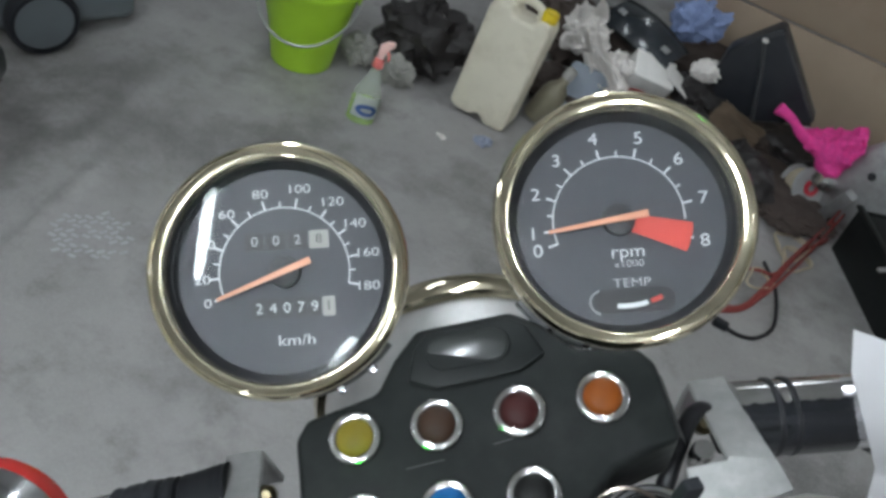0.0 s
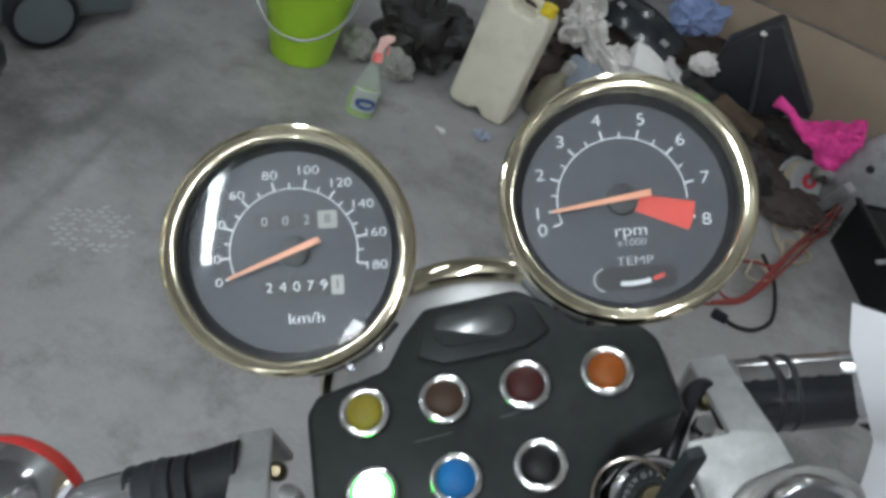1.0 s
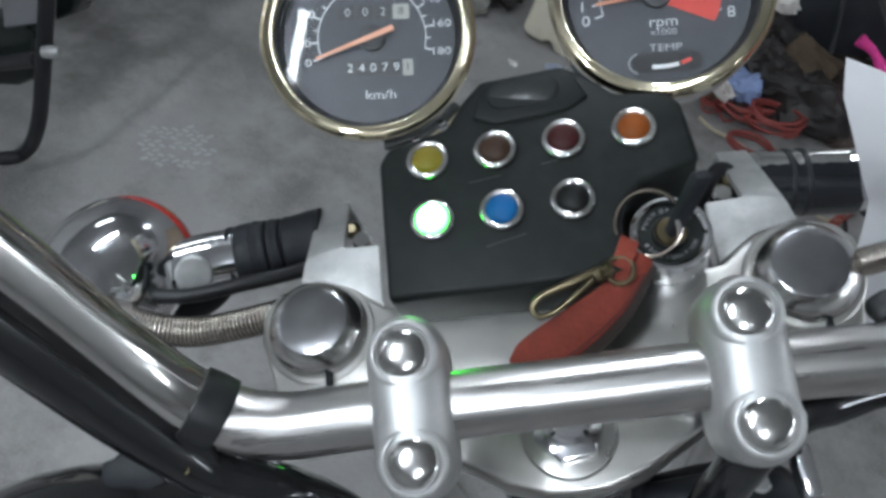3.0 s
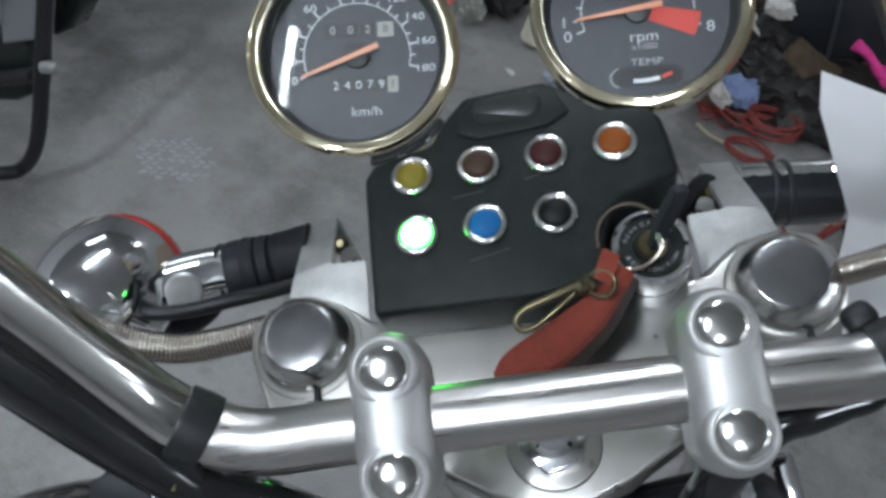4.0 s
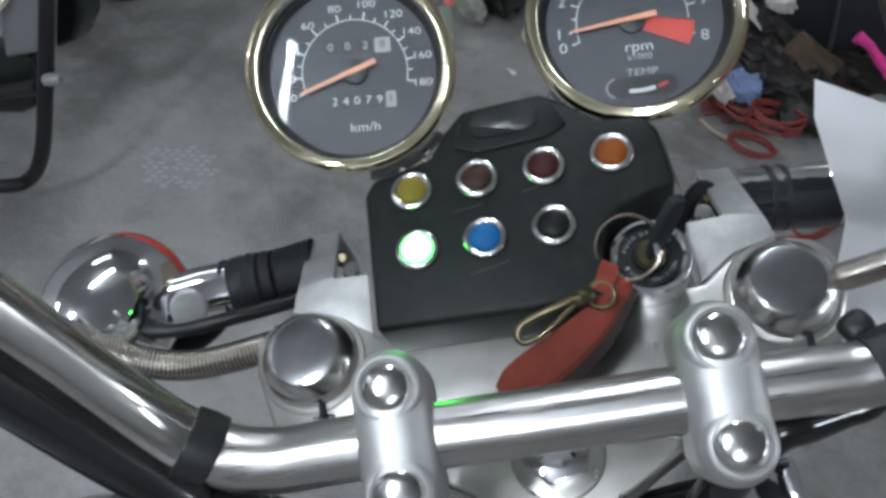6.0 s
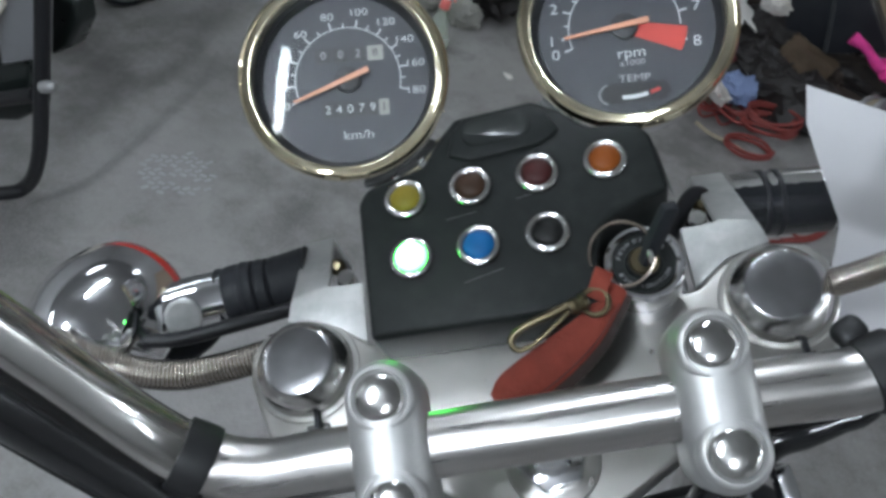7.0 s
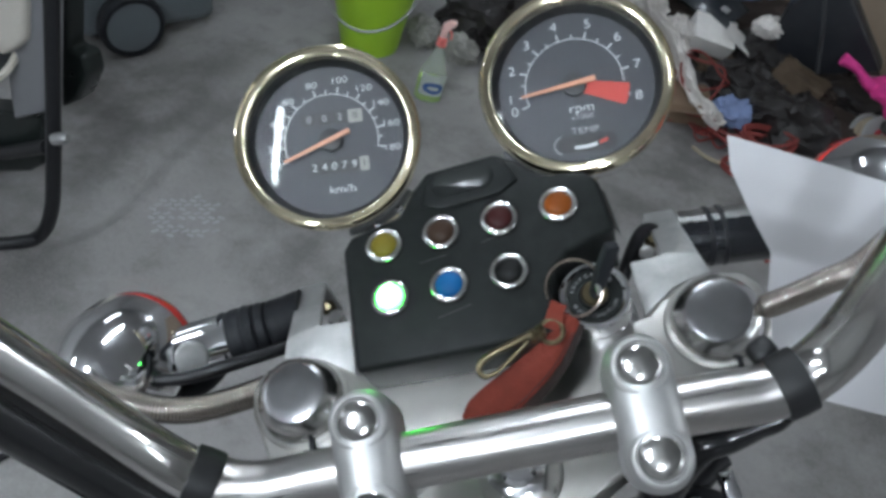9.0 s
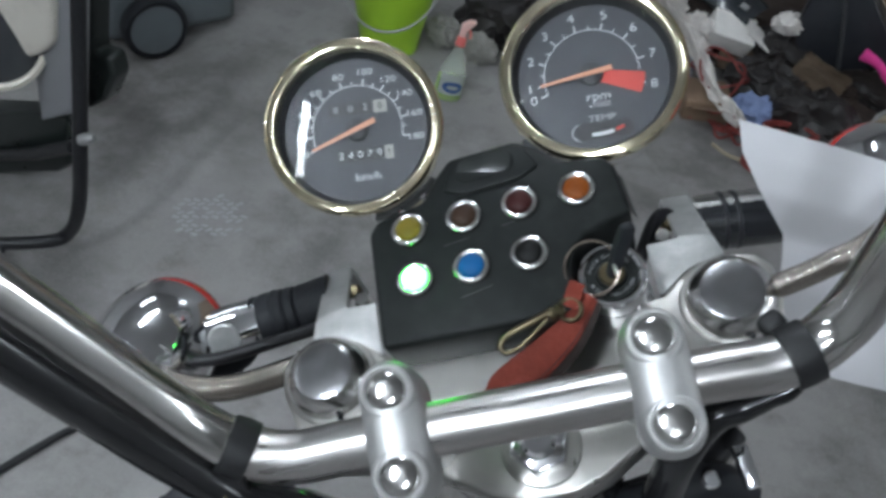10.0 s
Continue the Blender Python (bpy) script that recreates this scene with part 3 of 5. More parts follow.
# ---- ignition switch, key and leather fob ----
IGN = pose(0.0458, 0.0575, -0.0700, -13.0, -2.2, 0)
KEY_AT = pose(0.0458, 0.0575, -0.0700)
ign = bike("ignition_switch", lathe([(0, -0.036), (0.0185, -0.036), (0.0187, -0.030), (0.0170, -0.0285), (0.0170, -0.0275), (0.0160, -0.0265), (0.0158, -0.014), (0.0150, -0.0135), (0.0150, -0.0125), (0.0160, -0.012), (0.0163, -0.0030), (0.0160, -0.0006), (0.0151, 0.0006), (0.0138, 0.0007), (0.0126, -0.0002), (0.0124, -0.0016), (0, -0.0016)], 56), CHROME, "chrome ignition switch barrel", IGN)
IGNW = BIKE @ IGN
part("switch_face", lathe([(0, 0.0006), (0.0066, 0.0006), (0.0071, -0.0006), (0.0123, -0.0008), (0.0123, -0.0014)], 40), BLACK, ign, "black switch face", IGNW)
part("key_slot", lathe([(0, 0.0022), (0.0052, 0.0022), (0.0060, 0.0014), (0.0060, 0.0004)], 32), BRASS, ign, "brass key cylinder", IGNW)
for word, a0, step in (("IGNITION", 195, -11), ("PUSH", -68, 13), ("OFF", -10, 14), ("ON", 40, 14), ("P", -110, 0), ("LOCK", -150, 13)):
    for k, ch in enumerate(word):
        a = a0 + step * k
        part("letter", lettering(ch, 0.0023, pose(0.0099 * math.sin(radians(a)), 0.0099 * math.cos(radians(a)), -0.0006, 0, 0, -a if word != "IGNITION" else 180 - a)), FAINT_INK, ign, m=IGNW)

key = thing("key_with_fob", "black-headed key with a red leather fob in the ignition", "key", BIKE @ KEY_AT)
KW = BIKE @ KEY_AT
part("key_blade", moved(block(0.0022, 0.0065, 0.012, 0.0005, 1), pose(0.001, 0.000, 0.001)), CHROME_WORN, key, "steel key blade", KW)
kh = prism([(-0.0022, -0.002), (0.0022, -0.002), (0.0026, 0.004), (0.0034, 0.013), (0.0035, 0.0250), (0.0026, 0.0275), (-0.0028, 0.0262), (-0.0035, 0.0140), (-0.0027, 0.004)], -0.0020, 0.0020, 0.0010, 2)
KEY_WAY = Vector((0.0095, 0.0150, 0.0210)).normalized()
KEY_SIDE = KEY_WAY.cross(Vector((0.35, -0.30, 0.9))).normalized()
KH = Matrix.Translation((0.0002, -0.0006, 0.0060)) @ Matrix((KEY_SIDE, KEY_WAY, KEY_SIDE.cross(KEY_WAY))).transposed().to_4x4()
part("key_head", kh, RUBBER, key, "black rubber key head", KW @ KH)
ring_path = [(0.0124 * math.cos(2 * math.pi * k / 40), 0.0124 * math.sin(2 * math.pi * k / 40), 0) for k in range(40)]
part("split_ring", tube(ring_path, 0.0007, 8, closed=True), RING_STEEL, key, "thin tarnished split ring", KW @ pose(-0.0085, 0.0034, 0.0052, 10, -12, 0))
part("split_ring", tube(ring_path, 0.0007, 8, closed=True), RING_STEEL, key, "thin tarnished split ring", KW @ pose(-0.0085, 0.0034, 0.0066, 10, -12, 0))
fob_pts = [(-0.0118, -0.0090, 0.0062), (-0.0173, -0.0150, 0.0062), (-0.0273, -0.0240, 0.0060), (-0.0403, -0.0322, 0.0058), (-0.0523, -0.0385, 0.0054), (-0.0603, -0.0422, 0.0050), (-0.0655, -0.0442, 0.0048)]
fob_w = [0.0036, 0.0046, 0.0066, 0.0080, 0.0082, 0.0070, 0.0034]
line = glide(fob_pts, 6)
wid = [Vector((w, 0, 0)) for w in fob_w]
wline = [v.x for v in glide(wid, 6)]


def fob_point(u, v):
    f = u * (len(line) - 1)
    i = min(int(f), len(line) - 2)
    p = line[i].lerp(line[i + 1], f - i)
    w = wline[i] + (wline[i + 1] - wline[i]) * (f - i)
    way = (line[i + 1] - line[i]).normalized()
    across = way.cross(Vector((0.25, 0.1, 1))).normalized()
    return p + across * w * (2 * v - 1) + Vector((0, 0, 0.0015 * math.sin(v * math.pi)))


part("leather_fob", sheet(1, 1, 30, 8, fob_point, 0.0016), LEATHER, key, "worn red leather fob", KW)


def backing_point(u, v):
    return fob_point(0.005 + 0.99 * u, -0.16 + 1.12 * v) + Vector((0.0010, -0.0012, -0.0024))


part("fob_backing", sheet(1, 1, 30, 8, backing_point, 0.0016), DARK_LEATHER, key, "dark brown leather backing", KW)
stitch = [fob_point(0.12 + 0.8 * k / 24, 0.1) + Vector((0, 0, 0.0006)) for k in range(25)]
part("stitching", tube(stitch, 0.0003, 6), paint("dark_thread", (0.05, 0.012, 0.01), 0.7), key, m=KW)


def tab_point(u, v):
    p = Vector((-0.0160, -0.0015, 0.0062)).lerp(Vector((-0.0222, -0.0128, 0.0098)), u)
    return p + Vector((0.0030, -0.0020, 0)) * (2 * v - 1) + Vector((0, 0, 0.0032 * math.sin(math.pi * u)))


part("leather_tab", sheet(1, 1, 10, 4, tab_point, 0.0014), LEATHER, key, "short red leather tab", KW)
hook_line = glide([(-0.0310, -0.0133, 0.0110), (-0.0400, -0.0160, 0.0112), (-0.0480, -0.0182, 0.0105), (-0.0535, -0.0206, 0.0095), (-0.0557, -0.0240, 0.0090), (-0.0535, -0.0270, 0.0090), (-0.0480, -0.0262, 0.0095)], 6)
hook = part("snap_hook", tube(hook_line, [0.0019 - 0.00002 * k for k in range(37)], 12), BRASS, key, "worn brass snap hook", KW)
part("hook_gate", tube(glide([(-0.0480, -0.0262, 0.0097), (-0.0410, -0.0218, 0.0108), (-0.0325, -0.0160, 0.0112)], 5), 0.0010, 10), BRASS, hook, "sprung brass gate", KW)
SWIVEL = Vector((-0.0283, -0.0136, 0.0108))
part("hook_swivel", moved(lathe([(0, -0.0040), (0.0026, -0.0040), (0.0034, -0.0020), (0.0026, 0.0000), (0.0036, 0.0016), (0.0024, 0.0036), (0, 0.0040)], 20), Matrix.Translation(SWIVEL) @ Vector((0.93, 0.30, 0.0)).to_track_quat("Z", "Y").to_matrix().to_4x4()), BRASS, key, "brass swivel", KW)
part("hook_eye", tube([(-0.0222 + 0.0050 * math.cos(k * math.pi / 12), -0.0138 + 0.0050 * math.sin(k * math.pi / 12), 0.0104) for k in range(24)], 0.0010, 10, closed=True), BRASS, key, "brass eye ring", KW)

# ---- gauges ----
def gauge_body(name, label, gm, off):
    """off: how far the housing sits beside the axis of its dial."""
    w = BIKE @ gm
    h = w @ pose(off[0], off[1], 0)
    body = part(name, lathe([(0.0448, -0.004), (0.0454, -0.012), (0.0446, -0.024), (0.0418, -0.036), (0.034, -0.047), (0.018, -0.054), (0, -0.055)], 64), CHROME, moto, label, h)
    part("bezel", lathe([(0.0406, -0.0052), (0.0408, -0.0012), (0.0410, 0.0008), (0.0414, 0.0015), (0.0419, 0.0012), (0.0423, 0.0012), (0.0445, 0.0026), (0.0449, 0.0025), (0.0453, 0.0030), (0.0459, 0.0027), (0.0466, 0.0012), (0.0471, -0.0008), (0.0472, -0.0026), (0.0464, -0.0060), (0.0450, -0.0074)], 96), GOLD, body, "gilt chrome bezel ring", h)
    part("inner_ring", lathe([(0.0408, -0.0040), (0.0398, -0.0062), (0.0380, -0.0092)], 72), DIAL_RING, body, m=h)
    part("dial", lathe([(0.0400, -0.0098), (0.0400, -0.0092), (0, -0.0092)], 72), DIAL, body, "dark grey dial face", h)
    pane = part("glass", lathe([(0.0400 * k / 14, -0.0014 - (0.0400 * k / 14) ** 2 / 0.76) for k in range(15)] + [(0.0400 * k / 14, -0.0028 - (0.0400 * k / 14) ** 2 / 0.76) for k in range(14, -1, -1)], 72), GLASS, body, "clear slightly domed gauge glass", w)
    pane.visible_shadow = False
    return body, w


FACE = -0.0091


def scale_mark(body, w, r, marks, a0, a1, minor):
    bits = [arc_band(r - 0.00022, r + 0.00022, a0, a1, FACE, 60)]
    for a in marks:
        bits.append(moved(arc_band(r, r + 0.0036, -0.75, 0.75, FACE + 0.00004, 1), pose(0, 0, 0, 0, 0, -a)))
    for a in minor:
        bits.append(moved(arc_band(r, r + 0.0022, -0.6, 0.6, FACE + 0.00004, 1), pose(0, 0, 0, 0, 0, -a)))
    part("scale", joined(*bits), WHITE_INK, body, "fine white printed scale", w)


def needle(body, w, angle):
    nb = bmesh.new()
    vs = [nb.verts.new((x, y, -0.0058)) for x, y in ((-0.00055, 0.0262), (0.00055, 0.0262), (0.00125, -0.0105), (-0.00125, -0.0105))]
    f = nb.faces.new(vs)
    g = bmesh.ops.extrude_face_region(nb, geom=[f])
    for v in g["geom"]:
        if isinstance(v, bmesh.types.BMVert):
            v.co.z -= 0.0009
    part("hub", lathe([(0.0060, -0.0090), (0.0058, -0.0074), (0.0050, -0.0070), (0, -0.0070)], 32), DIAL_RING, body, "dark needle hub", w)
    part("needle", moved(nb, pose(0, 0, 0, 0, 0, -angle)), NEEDLE, body, "pale orange needle", w)


GL = pose(-0.0630, 0.1659, -0.0871, 10.0, 3.0, -5.0)
GR = pose(0.0606, 0.1650, -0.0815, 5.0, -3.2, -6.0)
speedo, SW = gauge_body("speedometer", "round chrome speedometer with gilt bezel and grey dial", GL, (-0.0011, 0.0002))
tick = [-110, -93, -68, -42.5, -15, 12, 36.5, 58, 80, 103]
scale_mark(speedo, SW, 0.0240, tick, -110, 103, [(a + b) / 2 for a, b in zip(tick[1:], tick[2:])])
for v, a in zip(("0", "20", "40", "60", "80", "100", "120", "140", "160", "180"), tick):
    rr = 0.0302 if len(v) < 3 else 0.0312
    part("numeral", lettering(v, 0.0047, pose(rr * math.sin(radians(a)), rr * math.cos(radians(a)), FACE + 0.0001), 1.32), WHITE_INK, speedo, m=SW)
part("unit_text", lettering("km/h", 0.0058, pose(0.0035, -0.0255, FACE + 0.0001), 1.2), WHITE_INK, speedo, m=SW)


def drums(body, w, digits, x0, y0, step, size, light):
    for k, d in enumerate(digits):
        here = pose(x0 + step * k, y0, FACE)
        last = k == len(digits) - 1
        part("digit_drum", moved(prism(rounded(step * 0.92, size * 1.35, 0.0006, 3), 0, 0.0003), here), DRUM_WHITE if last and light else DRUM, body, "pale last digit drum" if last and light else "", w)
        part("digit", lettering(d, size, here @ pose(0, 0, 0.0005), 1.1), DRUM if last and light else WHITE_INK if size > 0.0052 else FAINT_INK, body, m=w)


drums(speedo, SW, "240791", -0.0098, -0.0135, 0.0051, 0.0054, True)
drums(speedo, SW, "0028", -0.0105, 0.0115, 0.0079, 0.0050, True)
needle(speedo, SW, -110.5)

tacho, TW = gauge_body("tachometer", "round chrome tachometer with gilt bezel and red zone", GR, (0.0007, -0.0008))
tick = [-108, -96, -69, -41.5, -12.5, 18, 48, 79, 108]
scale_mark(tacho, TW, 0.0240, tick, -108, 93, [(a + b) / 2 for a, b in zip(tick[1:], tick[2:-1])])
for v, a in zip("012345678", tick):
    part("numeral", lettering(v, 0.0066, pose(0.0318 * math.sin(radians(a)), 0.0318 * math.cos(radians(a)), FACE + 0.0001), 1.15), WHITE_INK, tacho, m=TW)
wedge = bmesh.new()
pts = [(0.0044, a) for a in (150, 60)] + [(0.0268, a) for a in (96, 101, 106, 111, 116, 120)]
wedge.faces.new([wedge.verts.new((r * math.sin(radians(a)), r * math.cos(radians(a)), FACE + 0.00008)) for r, a in pts])
part("red_zone", wedge, RED_INK, tacho, "red painted zone", TW)
part("unit_text", lettering("rpm", 0.0066, pose(0.0022, -0.0120, FACE + 0.0001), 1.15), WHITE_INK, tacho, m=TW)
part("unit_text", lettering("x1000", 0.0038, pose(0.0022, -0.0165, FACE + 0.0001), 1.15), FAINT_INK, tacho, m=TW)
part("temperature_text", lettering("TEMP", 0.0046, pose(0.0026, -0.0235, FACE + 0.0001), 1.25), FAINT_INK, tacho, m=TW)
part("temperature_window", moved(prism(rounded(0.0290, 0.0088, 0.0043, 6), 0, 0.00012), pose(0.003, -0.0298, FACE)), paint("capsule_black", (0.008, 0.008, 0.009), 0.4), tacho, "dark capsule temperature window", TW)
part("capsule_edge", moved(joined(tube([(-0.0115 + 0.0045 * math.cos(a), 0.0043 * math.sin(a), 0.0003) for a in [math.pi / 2 + 0.2 + k * 0.27 for k in range(11)]], 0.0003, 6)), pose(0.003, -0.0300, FACE)), FAINT_INK, tacho, m=TW)
part("temperature_bar", arc_band(0.0309, 0.0326, 186, 166, FACE + 0.0003, 10), WHITE_INK, tacho, m=TW)
part("temperature_red", arc_band(0.0309, 0.0326, 164, 156, FACE + 0.0003, 5), RED_INK, tacho, m=TW)
needle(tacho, TW, -97.5)

# cup brackets that hold the gauges, with their studs
for gm, a0, a1 in ((GL, 128, 176), (GR, 184, 236)):
    cup = [(0.0464 * math.sin(radians(a0 + (a1 - a0) * k / 24)), 0.0464 * math.cos(radians(a0 + (a1 - a0) * k / 24)), -0.020) for k in range(25)]
    brk = bike("gauge_bracket", tube(cup, 0.0016, 10), SCUFFED, "thin steel gauge bracket", gm)
    part("cup", joined(arc_band(0.0440, 0.0482, a0, a1, -0.0225, 24), arc_band(0.0440, 0.0482, a0, a1, -0.0232, 24)), SCUFFED, brk, "scuffed rubber gauge cup", BIKE @ gm)
    for f in (0.28, 0.62):
        a = radians(a0 + (a1 - a0) * f)
        part("stud", moved(lathe([(0.0019, -0.010), (0.0019, 0.0), (0.0012, 0.0008), (0, 0.0009)], 14), pose(0.0482 * math.sin(a), 0.0482 * math.cos(a), -0.0165)), CHROME, brk, "small chrome stud", BIKE @ gm)

# headlight shell under the gauges
HL = pose(0.0, 0.113, -0.274, -128, 0, 0)
hl = bike("headlight", lathe([(0, -0.085), (0.025, -0.080), (0.048, -0.066), (0.066, -0.042), (0.076, -0.012), (0.080, 0.016)], 64), CAST, "round satin chrome headlight shell", HL)
part("headlight_rim", lathe([(0.080, 0.014), (0.0845, 0.015), (0.0862, 0.020), (0.0845, 0.028), (0.079, 0.031), (0.074, 0.030)], 64), GOLD, hl, "gilt headlight rim", BIKE @ HL)
part("headlight_glass", lathe([(0.077, 0.029), (0.05, 0.038), (0, 0.042)], 48), WINDOW, hl, "headlight glass", BIKE @ HL)

# ---- turn signals, stalks and brackets ----
for sx in (-1, 1):
    axis = Vector((-0.12 * sx, 0.50, -0.86)).normalized()
    sig_m = BIKE @ Matrix.Translation((0.1977 * sx, 0.0839, -0.1280)) @ axis.to_track_quat("Z", "Y").to_matrix().to_4x4()
    sig = part("turn_signal", lathe([(0.0336 * math.sin(math.pi * k / 32), 0.004 - 0.0490 * math.cos(math.pi * k / 32)) for k in range(17)] + [(0.0336, 0.012)], 64), CHROME, moto, "chrome bullet turn signal with red lens", sig_m)
    part("lens", lathe([(0.0330, 0.011), (0.0332, 0.014), (0.0318, 0.022), (0.025, 0.031), (0.012, 0.036), (0, 0.037)], 48), SIGNAL_RED, sig, "red signal lens", sig_m)
    stem = [Vector((0.1830 * sx, 0.0770, -0.124)), Vector((0.1740 * sx, 0.0800, -0.129)), Vector((0.158 * sx, 0.0848, -0.137)), Vector((0.142 * sx, 0.0868, -0.1415))]
    st = bike("signal_stem", tube(glide(stem, 4), 0.0146, 32), CHROME, "chrome signal stem")
    bike("stem_screw", moved(lathe([(0.0088, -0.004), (0.0088, 0.0016), (0.0078, 0.0026), (0, 0.0028)], 28), pose(0.1588 * sx, 0.0772, -0.1222, 24, -20 * sx, 0)), BRACKET, "flat grey screw head", parent=st)
    wedge_line = [(-0.1838, 0.0850), (-0.1770, 0.0868), (-0.1715, 0.0781), (-0.1728, 0.0700), (-0.1800, 0.0615), (-0.1905, 0.0600), (-0.1868, 0.0735)]
    bike("rubber_wedge", moved(prism(wedge_line, -0.128, -0.102, 0.0015), Matrix.Diagonal((-sx, 1, 1, 1))), RUBBER, "black rubber wedge between stem and signal", parent=st)
    bike("signal_mount", tube(glide([(0.180 * sx, 0.064, -0.150), (0.172 * sx, 0.068, -0.155), (0.160 * sx, 0.078, -0.160), (0.156 * sx, 0.092, -0.162)], 5), 0.0075, 14), RUBBER, "black rubber signal mount")
    grip_line, grip_r = [], []
    for k in range(41):
        u = k / 40
        grip_line.append(Vector((0.145 * sx, 0.0866, -0.1418)).lerp(Vector((0.100 * sx, 0.0905, -0.1405)), u))
        grip_r.append(0.0150 + 0.0006 * math.sin(u * 7) + 0.0009 * noise.noise(Vector((k * 0.45, 4.0, 0))) + (0.0006 if k < 2 else 0.0) - (0.0015 if k in (17, 23) else 0.0))
    if sx < 0:
        bike("rubber_sleeve", tube(grip_line, grip_r, 36), RUBBER, "black rubber stalk sleeve with two grooves")
    else:
        # chrome tube wrapped in black tape that leaves its upper side bare
        bike("stalk_tube", tube(grip_line, 0.0148, 36), CHROME_WORN, "worn chrome stalk tube")
        way = (grip_line[-1] - grip_line[0]).normalized()
        toward = Vector((0.004, -0.270, 0.963))
        above = way.cross(toward)
        wrap = bmesh.new()
        strips = []
        for k in range(0, 41):
            q = grip_line[k]
            ragged = 4.0 * noise.noise(Vector((k * 0.35, 2.0, 0))) + (14.0 if k in (21, 22, 26, 27) else 0.0)
            strips.append([wrap.verts.new(q + 0.0156 * (math.cos(radians(a)) * toward + math.sin(radians(a)) * above)) for a in [32 + ragged - (212 + ragged) * i / 20 for i in range(21)]])
        for p, q in zip(strips, strips[1:]):
            for i in range(20):
                wrap.faces.new((p[i], p[i + 1], q[i + 1], q[i]))
        bmesh.ops.recalc_face_normals(wrap, faces=wrap.faces)
        bmesh.ops.solidify(wrap, geom=wrap.faces[:], thickness=0.0005)
        bike("tape_wrap", wrap, SLEEVE, "glossy black tape wrapped round the stalk")
        for k in (21, 27):
            tie_ring = lathe([(0.0150, -0.0014), (0.0157, -0.0010), (0.0159, 0.0), (0.0157, 0.0010), (0.0150, 0.0014)], 32)
            bike("tape_ring", moved(tie_ring, Matrix.Translation(grip_line[k]) @ way.to_track_quat("Z", "Y").to_matrix().to_4x4()), CABLE, "narrow black tie")
    br = bmesh.new()
    rows = [[(0.0840, 0.0975, -0.163), (0.0995, 0.0980, -0.167)], [(0.0875, 0.1065, -0.148), (0.1030, 0.1070, -0.152)], [(0.0880, 0.1082, -0.1410), (0.1037, 0.1084, -0.1443)],
            [(0.0856, 0.0772, -0.1030), (0.1023, 0.0730, -0.1010)]]
    bend = [(0.0700, 0.0755, -0.1020), (0.0850, 0.0760, -0.1020), (0.1030, 0.0712, -0.1010)]
    edge = [(0.0700, 0.0478, -0.0965), (0.0862, 0.0588, -0.0975), (0.1045, 0.0625, -0.0978)]
    shift = Vector((-0.0018, 0, 0)) if sx > 0 else Vector((0, 0.0005, -0.0030))
    vr = [[br.verts.new(Vector((x * sx, y, z)) + shift) for x, y, z in r] for r in rows]
    vb = [br.verts.new(Vector((x * sx, y, z)) + shift) for x, y, z in bend]
    ve = [br.verts.new(Vector((x * sx, y, z)) + shift) for x, y, z in edge]
    for r0, r1 in zip(vr, vr[1:]):
        br.faces.new((r0[0], r0[1], r1[1], r1[0]))
    br.faces.new((vr[-1][0], vr[-1][1], vb[2], vb[1]))
    br.faces.new((vb[0], vb[1], ve[1], ve[0]))
    br.faces.new((vb[1], vb[2], ve[2], ve[1]))
    bmesh.ops.recalc_face_normals(br, faces=br.faces)
    bmesh.ops.solidify(br, geom=br.faces[:], thickness=0.0036)
    bmesh.ops.bevel(br, geom=[e for e in br.edges if len(e.link_faces) == 2 and e.calc_face_angle(0) > 0.4], offset=0.0009, segments=2, affect="EDGES", profile=0.5)
    brk = bike("signal_bracket", br, BRACKET, "scuffed bare aluminium signal bracket")
    bike("bracket_screw", moved(lathe([(0.0044, -0.014)] + [(0.0044 - 0.0003 * (k % 2), -0.013 + 0.0012 * k) for k in range(10)] + [(0.0036, 0.0), (0, 0.0004)], 24), pose(0.0785 * sx, 0.0808, -0.1105, -14, 0, 0)), CHROME_WORN, "knurled steel screw", parent=brk)
    bike("copper_contact", moved(lathe([(0.004, -0.004), (0.004, 0.001), (0.002, 0.003), (0, 0.003)], 14), pose(0.0850 * sx, 0.0900, -0.128)), BRASS, "copper coloured contact", parent=brk)
    arm = [(0.094 * sx, 0.080, -0.138), (0.088 * sx, 0.094, -0.130), (0.080 * sx, 0.0935, -0.124), (0.070 * sx, 0.080, -0.122), (0.062 * sx, 0.066, -0.124)]
    if sx > 0:
        bike("wiring", tube(glide(arm, 6), 0.0036, 12), CABLE, "black wiring")

# hoses wound with steel wire
def hose(pts, r, label, pitch=0.0018):
    ln = glide(pts, 14)
    dense, due, step = [ln[0]], pitch / 6, pitch / 6
    for a, b in zip(ln, ln[1:]):
        span = (b - a).length
        while due <= span:
            dense.append(a.lerp(b, due / span))
            due += step
        due -= span
    rad = [r - 0.0006 + 0.0006 * abs(math.sin(math.pi * i / 6)) ** 0.7 for i in range(len(dense))]
    return bike("braided_hose", tube(dense, rad, 28), BRAID, label, angle=89)


